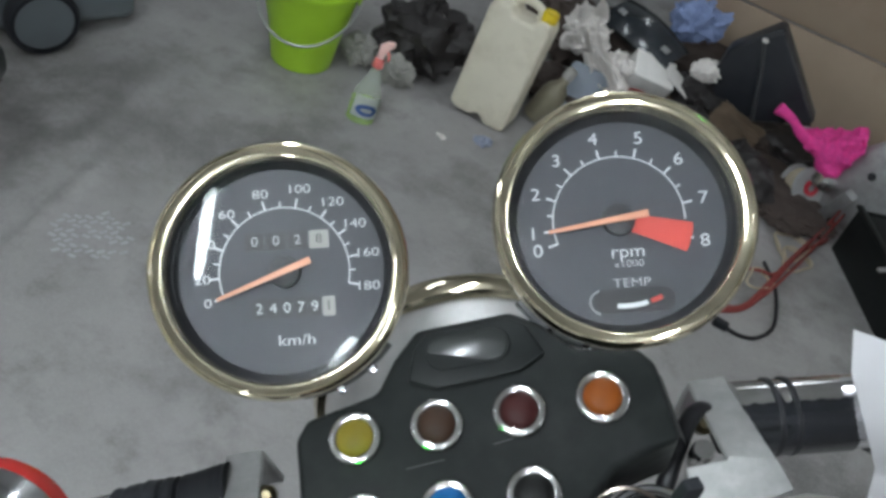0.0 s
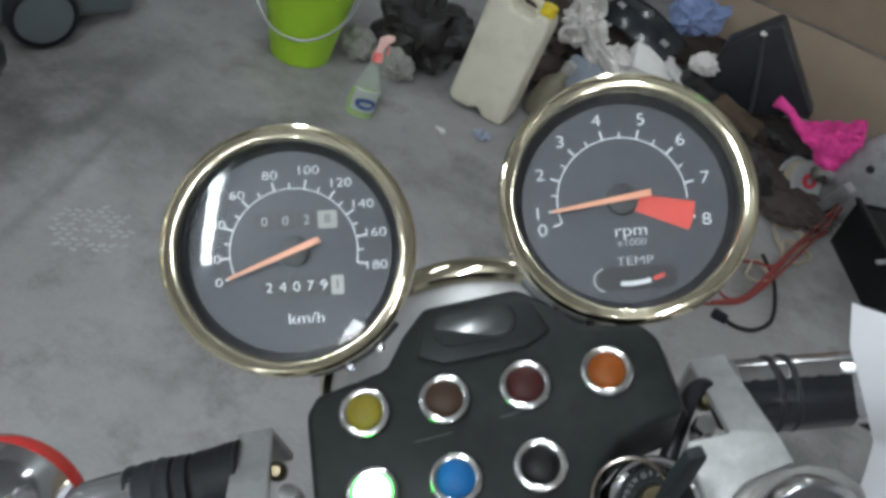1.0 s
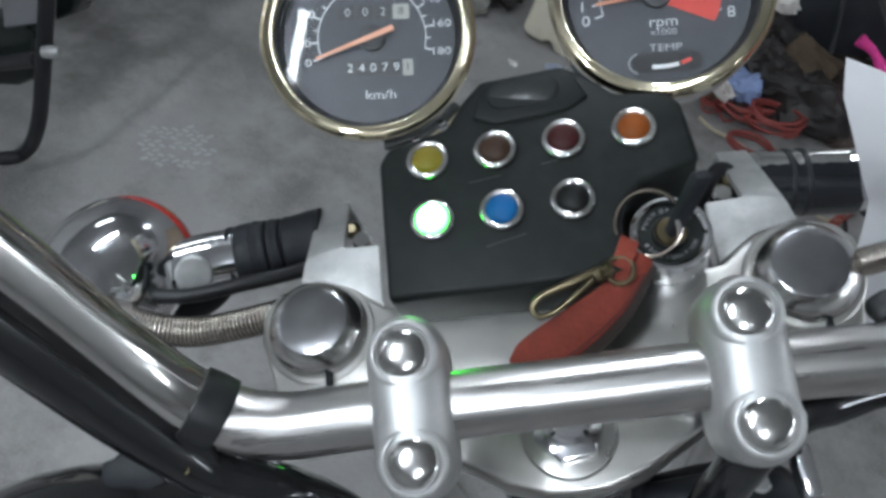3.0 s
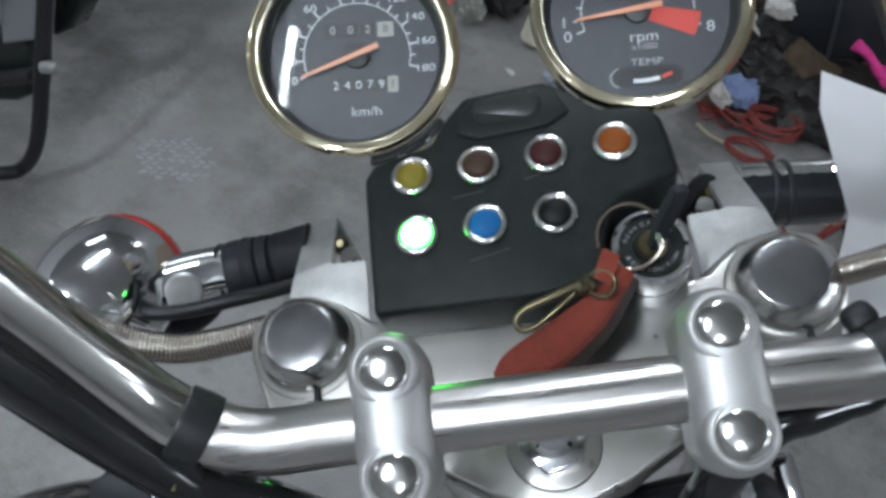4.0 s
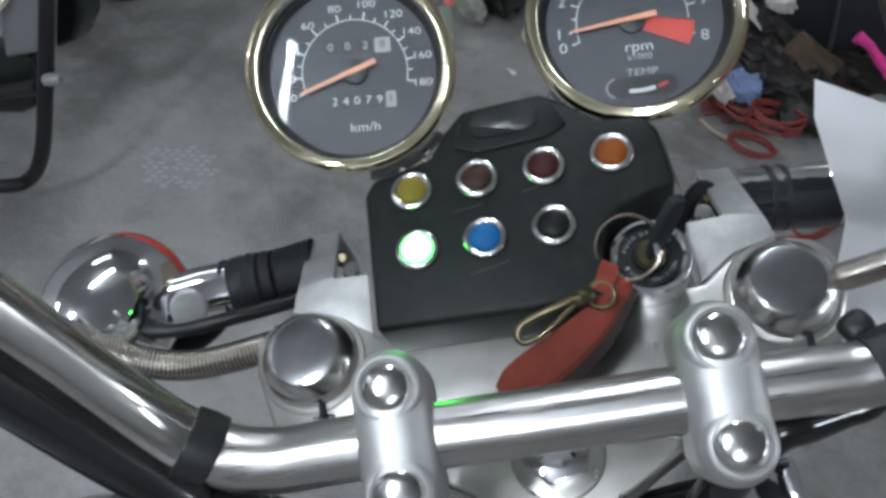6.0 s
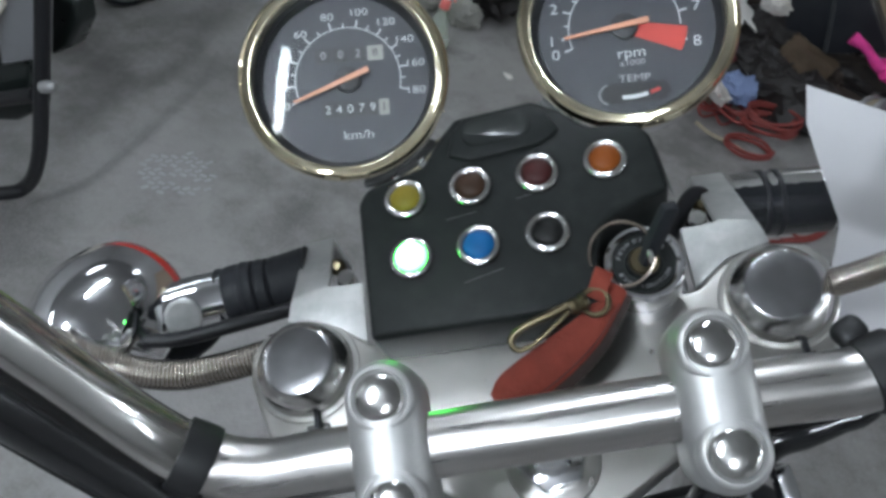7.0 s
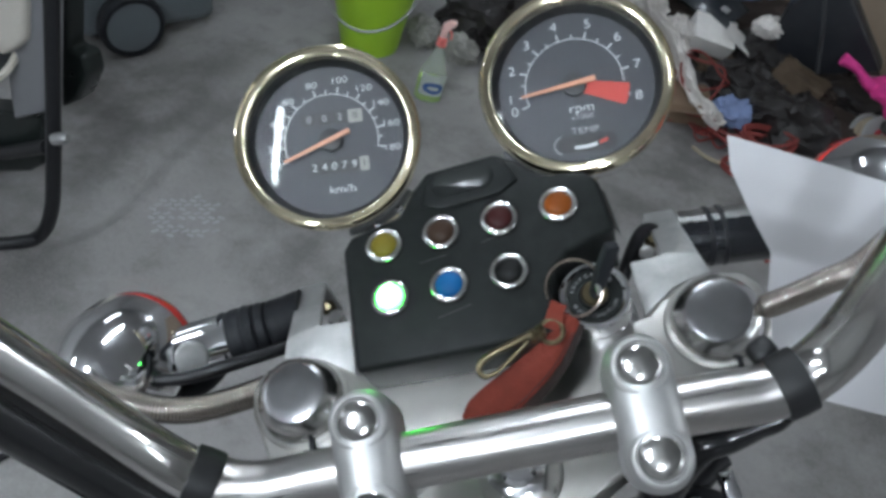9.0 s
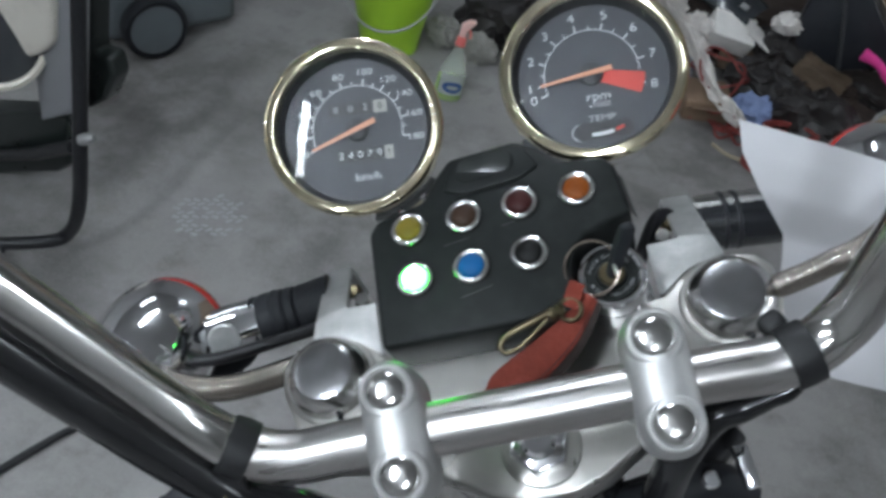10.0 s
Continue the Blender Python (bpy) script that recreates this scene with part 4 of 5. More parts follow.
hose([(-0.1080, 0.0530, -0.1100), (-0.1195, 0.0512, -0.1090), (-0.1362, 0.0490, -0.1080), (-0.1530, 0.0482, -0.1060), (-0.1665, 0.0503, -0.1020), (-0.1786, 0.0548, -0.0970), (-0.1901, 0.0606, -0.0880), (-0.1983, 0.0663, -0.0760), (-0.208, 0.074, -0.045)], 0.0069, "hose wound with steel wire")
bike("hose_end", tube(glide([(-0.0990, 0.0545, -0.1105), (-0.1060, 0.0535, -0.1100), (-0.1140, 0.0522, -0.1095)], 5), 0.0079, 20), BRAID, "steel hose ferrule")
hose([(0.100, 0.0440, -0.108), (0.1144, 0.0406, -0.0950), (0.1269, 0.0403, -0.0800), (0.1402, 0.0420, -0.0660), (0.1528, 0.0444, -0.0520), (0.1800, 0.0600, -0.036), (0.2100, 0.0700, -0.010)], 0.0058, "hose wound with steel wire", 0.0013)
bike("brake_cable", tube(glide([(-0.095, 0.075, -0.125), (-0.130, 0.068, -0.112), (-0.165, 0.066, -0.112), (-0.20, 0.075, -0.11)], 8), 0.0034, 12), CABLE, "black cable sheath")

# small fittings behind the fork plate
bike("cable_guide", moved(block(0.0065, 0.020, 0.012, 0.001), pose(0.0870, -0.0360, -0.108, 0, 0, 6)), CHROME, "bright steel cable guide plate")
bike("wiring_loom", tube(glide([(0.004, -0.052, -0.130), (0.030, -0.045, -0.122), (0.052, -0.043, -0.118), (0.074, -0.040, -0.118), (0.088, -0.050, -0.13)], 8), 0.0095, 14), RUBBER, "black taped wiring loom")
bike("wiring_loom", tube(glide([(0.02, -0.040, -0.135), (0.045, -0.037, -0.130), (0.070, -0.033, -0.126), (0.092, -0.020, -0.132)], 8), 0.006, 12), CABLE, "black wiring loom")
bike("loom_screw", moved(lathe([(0.0042, -0.002), (0.0042, 0.0022), (0.003, 0.0034), (0, 0.0036)], 20), pose(0.071, -0.039, -0.1075)), CHROME, "small chrome screw head")

# fuel tank edge behind the bars
tank_m = BIKE @ pose(-0.262, -0.163, -0.229, 0, 0, 0)
tk = bmesh.new()
bmesh.ops.create_uvsphere(tk, u_segments=48, v_segments=24, radius=1)
moved(tk, Matrix.Diagonal((0.16, 0.165, 0.11, 1)))
part("fuel_tank", tk, GLOSS_BLACK, moto, "gloss black fuel tank", tank_m)
# seat body out of view, added to darken what the bent bar reflects
unseen_seat_bm = bmesh.new()
bmesh.ops.create_uvsphere(unseen_seat_bm, u_segments=40, v_segments=20, radius=1)
moved(unseen_seat_bm, Matrix.Diagonal((0.15, 0.30, 0.09, 1)))
part("seat", unseen_seat_bm, RUBBER, moto, "unseen black seat body, added for the bar's dark reflections", BIKE @ pose(-0.34, -0.56, -0.26, 8, 0, -24))

# ---- sheet of paper over the signal stalk ----
def paper_point(u, v):
    left = [Vector((0.1126, 0.1080, -0.0440)), Vector((0.1122, 0.0960, -0.0525)), Vector((0.1185, 0.0815, -0.0670)), Vector((0.1310, 0.0655, -0.0960)), Vector((0.1300, 0.0560, -0.1060)), Vector((0.1275, 0.0400, -0.1240)), Vector((0.136, 0.005, -0.15))]
    right = [Vector((0.247, 0.040, -0.080)), Vector((0.250, 0.026, -0.088)), Vector((0.252, 0.012, -0.096)), Vector((0.254, -0.002, -0.104)), Vector((0.255, -0.016, -0.112)), Vector((0.256, -0.035, -0.125)), Vector((0.257, -0.055, -0.14))]
    f = v * 6
    i = min(int(f), 5)
    a = left[i].lerp(left[i + 1], f - i)
    b = right[i].lerp(right[i + 1], f - i)
    p = a.lerp(b, u)
    p.z += 0.003 * math.sin(math.pi * u) * (1 - v) - 0.004 * math.sin(2 * math.pi * u) * v
    return p


whole("paper_sheet", sheet(1, 1, 24, 30, paper_point, 0.0004), PAPER, "white curled sheet of paper lying over the bike", "paper", BIKE)

# ---- things on the floor ----
LIME = paint("lime_plastic", (0.35, 0.58, 0.03), 0.32, 0, 0.06, 10, stain=0.15, stain_color=(0.12, 0.2, 0.03), stain_scale=8)
WIRE = paint("grey_wire", (0.30, 0.31, 0.29), 0.4, 0.3, 0.1, 40)
bucket = thing("bucket", "lime green plastic bucket with grey wire handle", "bucket", pose(-1.05, 2.33, 0))
BW = WORLD[bucket.name]
part("shell", lathe([(0, 0.006), (0.086, 0.006), (0.090, 0.0), (0.095, 0.004), (0.112, 0.10), (0.133, 0.20), (0.146, 0.262), (0.153, 0.264), (0.156, 0.270), (0.155, 0.283), (0.150, 0.286), (0.144, 0.280), (0.128, 0.20), (0.090, 0.014), (0, 0.012)], 64), LIME, bucket, m=BW)
bow = [(0.160 * math.cos(a), -0.165 * math.sin(a) * 0.92, 0.262 - 0.135 * math.sin(a)) for a in [math.pi * k / 24 for k in range(25)]]
part("handle", tube(glide(bow, 2), 0.0045, 8), WIRE, bucket, "grey wire bow handle", BW @ pose(0, 0, 0, 0, 0, 14))
for sx in (-1, 1):
    part("ear", moved(block(0.012, 0.03, 0.034, 0.004), pose(0.152 * sx, 0, 0.240)), LIME, bucket, m=BW @ pose(0, 0, 0, 0, 0, 14))

spray = thing("spray_bottle", "clear spray bottle with pink trigger, half full of green cleaner", "bottle", pose(-0.748, 2.162, 0, 0, 6, 20) @ Matrix.Scale(0.9, 4))
SPW = WORLD[spray.name]
CLEARP = paint("milky_plastic", (0.86, 0.92, 0.84), 0.22, 0, 0.05, 10, trans=0.78, ior=1.08, rough_vary=0.05)
GREENL = paint("green_cleaner", (0.50, 0.74, 0.14), 0.25, 0, 0.05, 10)
LABELW = paint("label_white", (0.74, 0.78, 0.74), 0.5, 0, 0.05, 20)
LABELB = paint("label_blue", (0.10, 0.20, 0.50), 0.5, 0, 0.1, 20)
PINKP = paint("pink_plastic", (0.80, 0.20, 0.18), 0.35, 0, 0.06, 30)
PALEP = paint("pale_pink_plastic", (0.85, 0.55, 0.50), 0.35, 0, 0.06, 30)
oval = Matrix.Diagonal((1.0, 0.62, 1, 1))
part("body", moved(lathe([(0, 0), (0.042, 0), (0.046, 0.006), (0.047, 0.085), (0.044, 0.115), (0.030, 0.150), (0.020, 0.185), (0.0145, 0.205), (0.0145, 0.222), (0, 0.222)], 40), oval), CLEARP, spray, m=SPW)
def patch(r, z0, z1, half, mid, oblong=False):
    """A piece of a label bent round the bottle."""
    bm = bmesh.new()
    cols = []
    for i in range(13):
        u = -1 + i / 6
        a = radians(mid + half * u)
        k = math.sqrt(max(0.02, 1 - u * u)) if oblong else 1.0
        zm, zh = (z0 + z1) / 2, (z1 - z0) / 2 * k
        cols.append([bm.verts.new((r * math.cos(a), 0.62 * r * math.sin(a), z)) for z in (zm - zh, zm + zh)])
    for p, q in zip(cols, cols[1:]):
        bm.faces.new((p[0], q[0], q[1], p[1]))
    bmesh.ops.solidify(bm, geom=bm.faces[:], thickness=0.0004)
    return bm


part("cleaner", moved(lathe([(0, 0.003), (0.041, 0.003), (0.0455, 0.008), (0.0462, 0.084), (0, 0.084)], 36), oval), GREENL, spray, "pale green liquid", SPW)
part("label", patch(0.0480, 0.030, 0.112, 58, -78), LABELW, spray, "white label with blue oval mark", SPW)
part("label_mark", patch(0.0486, 0.038, 0.082, 46, -74, True), LABELB, spray, "blue oval label print", SPW)
part("label_band", patch(0.0490, 0.052, 0.068, 26, -74, True), LABELW, spray, "white label writing", SPW)
part("collar", lathe([(0, 0.214), (0.0175, 0.214), (0.018, 0.220), (0.0165, 0.240), (0.011, 0.246), (0, 0.246)], 28), PINKP, spray, "pink screw collar", SPW)
part("spray_head", moved(prism([(-0.012, 0.0), (0.010, 0.0), (0.014, 0.030), (0.034, 0.058), (0.030, 0.066), (0.008, 0.062), (-0.012, 0.044)], -0.009, 0.009, 0.003), pose(0, 0, 0.244, 90, 0, 0)), PALEP, spray, "pale pink spray head", SPW)
part("trigger", moved(tube(glide([(0.016, 0, 0.276), (0.024, 0, 0.262), (0.026, 0, 0.244)], 5), 0.004, 8), Matrix()), PINKP, spray, "pink trigger", SPW)

CREAM = paint("cream_plastic", (0.70, 0.65, 0.53), 0.45, 0, 0.08, 12, stain=0.35, stain_color=(0.30, 0.24, 0.15), stain_scale=9)
OLIVEP = paint("olive_plastic", (0.20, 0.18, 0.125), 0.5, 0, 0.2, 20, stain=0.5, stain_color=(0.07, 0.055, 0.035), stain_scale=18)
YELLOWP = paint("yellow_plastic", (0.70, 0.52, 0.02), 0.4, 0, 0.06, 20)
can = thing("jerry_can", "dirty cream plastic jerry can with yellow cap", "jerry can", pose(-0.474, 2.475, 0, -6, 5, -2))
CW = WORLD[can.name]
part("body", moved(prism([(-0.098, 0.016), (-0.08, 0.0), (-0.02, 0.0), (-0.006, 0.016), (0.012, 0.016), (0.026, -0.004), (0.086, -0.004), (0.102, 0.012), (0.102, 0.345), (0.090, 0.372), (0.055, 0.372), (0.045, 0.350), (-0.020, 0.350), (-0.03, 0.375), (-0.086, 0.375), (-0.100, 0.352)], -0.055, 0.055, 0.014, 4), pose(0, 0, 0.004, 90, 0, 0)), CREAM, can, m=CW)
part("handle", tube(glide([(-0.036, 0, 0.36), (-0.032, 0, 0.392), (0.0, 0, 0.402), (0.040, 0, 0.394), (0.052, 0, 0.365)], 6), 0.013, 12), CREAM, can, m=CW)
part("cap", moved(lathe([(0, 0.03), (0.022, 0.03), (0.025, 0.024), (0.025, 0.0), (0, 0)], 24), pose(0.072, 0, 0.374)), YELLOWP, can, "yellow screw cap", CW)

SCRAPW = paint("scrap_white", (0.80, 0.775, 0.745), 0.7)
whole("paper_scrap", heap(0.038, 0.022, 0.014, 3.1, 0.2, 3, 3), SCRAPW, "small white paper scrap on the floor", "scrap", pose(-0.515, 2.258, 0, 0, 0, -20))

RAGG = paint("grey_rag", (0.30, 0.29, 0.27), 0.9, 0, 0.25, 18, bump=0.004, bump_scale=60)
RAGW = paint("white_rag", (0.74, 0.70, 0.67), 0.9, 0, 0.2, 14, stain=0.4, stain_color=(0.22, 0.18, 0.15), stain_scale=12, bump=0.003, bump_scale=80)
BAGB = paint("black_bag", (0.022, 0.019, 0.019), 0.5, 0, 0.3, 12, bump=0.003, bump_scale=40)
DARKC = paint("dark_cloth", (0.056, 0.041, 0.035), 0.85, 0, 0.4, 15, bump=0.004, bump_scale=50)
BLUEC = paint("blue_cloth", (0.21, 0.27, 0.46), 0.8, 0, 0.2, 15, bump=0.003, bump_scale=60)
CARTON = paint("cardboard", (0.10, 0.070, 0.046), 0.85, 0, 0.15, 10, stain=0.4, stain_color=(0.10, 0.07, 0.05), stain_scale=6)
BLUEGREY = paint("bluegrey_plastic", (0.24, 0.27, 0.32), 0.5, 0, 0.12, 10, stain=0.3, stain_scale=10)
PINKF = paint("pink_plush", (0.84, 0.065, 0.34), 0.9, 0, 0.35, 60, bump=0.006, bump_scale=220)
REDC = paint("red_cable", (0.215, 0.040, 0.034), 0.5, 0, 0.15, 40)
METALG = paint("grey_casting", (0.36, 0.36, 0.36), 0.5, 0.6, 0.25, 20, stain=0.5, stain_color=(0.10, 0.09, 0.08), stain_scale=14, bump=0.001, bump_scale=90)
SPOOLG = paint("grey_spool", (0.33, 0.33, 0.33), 0.55, 0, 0.1, 20)
TWINE = paint("beige_wire", (0.40, 0.34, 0.25), 0.7, 0, 0.2, 60, bump=0.002, bump_scale=150)


def lump(name, at, size, seed, material, label, category, amount=0.13, turn=0.0, drop=True):
    """A soft heap that stands on the floor up to its middle's height."""
    x, y, z = at
    sx, sy, sz = size
    body = heap(sx, sy, z + sz / 2 if drop else sz, seed, amount)
    here = pose(x, y, 0, 0, 0, turn)
    if category != "bag":
        return whole(name, body, material, label, category, here)
    bag = thing(name, label, category, here)
    top = max(v.co.z for v in body.verts)
    part("body", body, material, bag, m=here)
    neck = crumple(tube(glide([(0, 0, top * 0.80), (0.010, 0.006, top * 0.97), (0.004, 0.012, top * 1.04)], 4), [0.024, 0.021, 0.017, 0.013, 0.010, 0.010, 0.012, 0.017, 0.022], 12), 0.006, 60, seed)
    part("neck", neck, material, bag, "twisted bag neck", here)
    return bag


# pile against the far wall
lump("rag", (-0.910, 2.450, 0.060), (0.13, 0.10, 0.09), 1.3, RAGG, "crumpled grey rag beside the bucket", "rag")
lump("rag", (-0.758, 2.420, 0.080), (0.13, 0.07, 0.05), 2.2, RAGG, "small grey rag on the floor", "rag")
lump("rubbish_bag", (-0.754, 2.600, 0.074), (0.34, 0.28, 0.30), 4.4, BAGB, "shiny black rubbish bag", "bag")
for k, q in enumerate(((-0.718, 2.600, 0.178), (-0.799, 2.600, 0.148), (-0.751, 2.580, 0.047))):
    whole("foil_scrap", moved(heap(0.030, 0.02, 0.03, 7.0 + k, 0.3, 3, 2), pose(0, 0, -0.008)), SCRAPW, "pale torn scrap on the black bag", "scrap", pose(*q))
lump("dark_cloth", (-0.30, 3.12, 0.12), (0.62, 0.30, 0.20), 5.1, DARKC, "dark dirty cloth heap", "cloth")
lump("dark_cloth", (0.12, 3.22, 0.08), (0.70, 0.36, 0.20), 6.6, DARKC, "dark dirty cloth heap", "cloth")
lump("dark_cloth", (0.40, 2.80, 0.03), (0.46, 0.28, 0.08), 8.6, DARKC, "flat dark cloth heap", "cloth")
lump("dark_cloth", (0.46, 3.04, 0.05), (0.36, 0.24, 0.12), 10.7, BAGB, "crumpled black plastic sheet in the pile", "cloth")
lump("dark_cloth", (0.53, 2.67, 0.03), (0.30, 0.20, 0.07), 11.9, DARKC, "flat dark cloth heap", "cloth")
lump("dark_cloth", (0.28, 2.93, 0.05), (0.30, 0.24, 0.12), 12.4, DARKC, "dark dirty cloth heap", "cloth")
lump("dark_cloth", (-0.33, 2.78, 0.04), (0.34, 0.22, 0.10), 13.8, DARKC, "dark dirty cloth heap", "cloth")
lump("dark_cloth", (0.80, 3.02, 0.04), (0.56, 0.34, 0.12), 9.2, DARKC, "flat dark cloth heap", "cloth")

flask = thing("plastic_bottle", "dirty olive-brown plastic bottle leaning in the pile", "bottle", pose(-0.325, 2.600, 0.0, -10, 18, 0))
part("body", lathe([(0, 0), (0.040, 0), (0.044, 0.006), (0.044, 0.10), (0.036, 0.125), (0.018, 0.145), (0.016, 0.17), (0, 0.17)], 28), OLIVEP, flask, m=WORLD[flask.name])
part("cap", lathe([(0, 0.168), (0.019, 0.168), (0.019, 0.198), (0.016, 0.204), (0, 0.204)], 20), RAGG, flask, "grey cap", WORLD[flask.name])
whole("scrap_board", moved(prism(rounded(0.19, 0.17, 0.02, 4), -0.008, 0.008, 0.004), pose(0, 0, 0.085, 90, 0, 0)), BLUEGREY, "blue-grey plastic panel leaning in the pile", "panel", pose(-0.207, 2.700, 0.0, -22, 8, 10))


def drape(pts, width, material, name, label, seed):
    """A twisted strip of cloth along a line."""
    ln = glide(pts, 8)

    def place(u, v):
        f = u * (len(ln) - 1)
        i = min(int(f), len(ln) - 2)
        p = ln[i].lerp(ln[i + 1], f - i)
        way = (ln[i + 1] - ln[i]).normalized()
        side = way.cross(Vector((0.2, -0.9, 0.6))).normalized()
        w = width * (0.7 + 0.5 * noise.noise(Vector((u * 4, seed, 0))))
        lift = 0.30 * width * math.sin(v * 9 + u * 5 + seed) * 0.5 + 0.5 * width * noise.noise(Vector((u * 9, v * 4, seed * 3)))
        return p + side * w * (v - 0.5) + Vector((0, -lift, lift))

    return whole(name, sheet(1, 1, 60, 14, place, 0.003), material, label, "rag")


drape([(-0.331, 2.950, 0.279), (-0.287, 2.860, 0.206), (-0.178, 2.800, 0.152), (-0.097, 2.740, 0.064)], 0.13, RAGW, "hanging_rag", "long dirty white rag draped over the pile", 1.0)
drape([(-0.239, 2.740, 0.244), (-0.143, 2.680, 0.202), (-0.074, 2.620, 0.153), (-0.015, 2.580, 0.102), (0.053, 2.540, 0.081), (0.107, 2.500, 0.075)], 0.06, RAGW, "hanging_rag", "twisted white rag strip hanging from the pile", 2.4)
whole("white_rag", moved(heap(0.16, 0.12, 0.13, 21.0, 0.20, 6.0), pose(0, 0, -0.05)), RAGW, "crumpled dirty white cloth on the pile", "rag", pose(-0.305, 2.900, 0.178, 0, 0, 10))
whole("white_rag", moved(heap(0.13, 0.10, 0.16, 23.5, 0.20, 6.0), pose(0, 0, -0.05)), RAGW, "crumpled dirty white cloth on the pile", "rag", pose(-0.164, 2.840, 0.123, 0, 0, -20))
carton_white = thing("white_carton", "crumpled white carton lying on the pile", "carton", pose(-0.063, 2.920, 0.169 - 0.05, 25, 10, 20))
part("box", crumple(block(0.15, 0.11, 0.07, 0.004), 0.012, 14, 2.0), SCRAPW, carton_white, m=WORLD[carton_white.name])
part("flap", moved(crumple(block(0.12, 0.07, 0.004), 0.008, 14, 3.0), pose(0.09, 0.0, 0.066, 0, 28, 0)), SCRAPW, carton_white, "open bent flap", WORLD[carton_white.name])


def shell_point(u, v):
    return Vector(((u - 0.5) * 0.30, (v - 0.5) * 0.14, 0.035 * math.sin(math.pi * u) + 0.025 * math.cos((v - 0.5) * 2.4)))


fairing = thing("fairing_panel", "glossy black curved fairing panel on the pile", "panel", pose(-0.132, 3.020, 0.227 - 0.02, 30, 8, -24))
FAW = WORLD[fairing.name]
part("shell", sheet(1, 1, 24, 14, shell_point, 0.005), paint("dusty_fairing", (0.022, 0.026, 0.032), 0.22, 0, 0.4, 10, coat=0.4, stain=0.5, stain_color=(0.07, 0.072, 0.075), stain_scale=9), fairing, m=FAW)
part("lip", tube([shell_point(k / 20, 0.0) for k in range(21)], 0.005, 8), BLACK, fairing, "matte black rolled lip", FAW)
part("lip", tube([shell_point(k / 20, 1.0) for k in range(21)], 0.005, 8), BLACK, fairing, "matte black rolled lip", FAW)
for u in (0.15, 0.85):
    part("mounting_tab", moved(block(0.03, 0.02, 0.004, 0.001), Matrix.Translation(shell_point(u, 0.5) + Vector((0, 0, 0.004)))), METALG, fairing, "dull metal mounting tab", FAW)
whole("blue_rag", moved(heap(0.20, 0.14, 0.16, 3.7, 0.14, 4.0), pose(0, 0, -0.05)), BLUEC, "crumpled blue cloth on top of the pile", "rag", pose(0.016, 3.120, 0.279, 0, 0, 30))
whole("white_rag", moved(heap(0.12, 0.08, 0.07, 5.7, 0.14, 4.0), pose(0, 0, -0.03)), RAGW, "small crumpled white rag on the pile", "rag", pose(0.110, 2.950, 0.222, 0, 0, 30))
case = thing("black_case", "hard black plastic case standing tilted in the pile", "case", pose(0.33, 2.95, 0.0))
CSM = pose(-0.030, 2.95, 0, 90, 0, 0)
CASEB = paint("case_black", (0.020, 0.022, 0.027), 0.32, 0, 0.25, 14, stain=0.4, stain_color=(0.045, 0.045, 0.048), stain_scale=12)
part("shell", moved(prism([(0.141, 0.030), (0.526, 0.205), (0.300, 0.452), (0.283, 0.445), (0.173, 0.321)], -0.07, 0.0, 0.010, 3), CSM), CASEB, case, m=Matrix())
part("lid", moved(prism([(0.345, 0.128), (0.520, 0.208), (0.305, 0.443), (0.262, 0.408)], 0.0, 0.016, 0.006, 3), CSM), CASEB, case, "black side flap", Matrix())
part("ridge", tube(glide([(0.228, 2.938, 0.405), (0.270, 2.936, 0.290), (0.315, 2.934, 0.135)], 6), 0.007, 10), paint("grey_ridge", (0.05, 0.052, 0.055), 0.35), case, "raised dark grey ridge", Matrix())
part("clasp", moved(block(0.020, 0.012, 0.014, 0.004), pose(0.232, 2.935, 0.392)), SCRAPW, case, "pale worn clasp", Matrix())

duster = thing("duster", "bright pink plush duster with a hanging loop", "duster", pose(0.563, 2.820, 0.190))
DW = WORLD[duster.name]
fur = prism([(0.450, 0.207), (0.486, 0.238), (0.539, 0.243), (0.572, 0.281), (0.612, 0.310), (0.627, 0.274), (0.621, 0.219), (0.609, 0.160), (0.598, 0.103), (0.580, 0.103), (0.535, 0.144), (0.488, 0.178)], -0.05, 0.05, 0.022, 4)
bmesh.ops.triangulate(fur, faces=fur.faces[:])
bmesh.ops.subdivide_edges(fur, edges=fur.edges[:], cuts=3, use_grid_fill=True)
moved(fur, pose(0.018, 2.82, 0, 90, 0, 0))
moved(fur, Matrix.Translation(-DW.translation))
crumple(fur, 0.016, 22, 3.0)
crumple(fur, 0.006, 90, 1.0)
part("plush", fur, PINKF, duster, m=DW)
part("loop", tube(glide([Vector(q) - DW.translation for q in ((0.356, 2.800, 0.272), (0.407, 2.800, 0.257), (0.465, 2.810, 0.215), (0.537, 2.820, 0.193))], 6), [0.020, 0.021, 0.019, 0.017, 0.016, 0.015, 0.015, 0.014, 0.014, 0.015, 0.017, 0.018, 0.019, 0.020, 0.021, 0.022, 0.023, 0.024, 0.025], 12), PINKF, duster, "pink plush loop", DW)

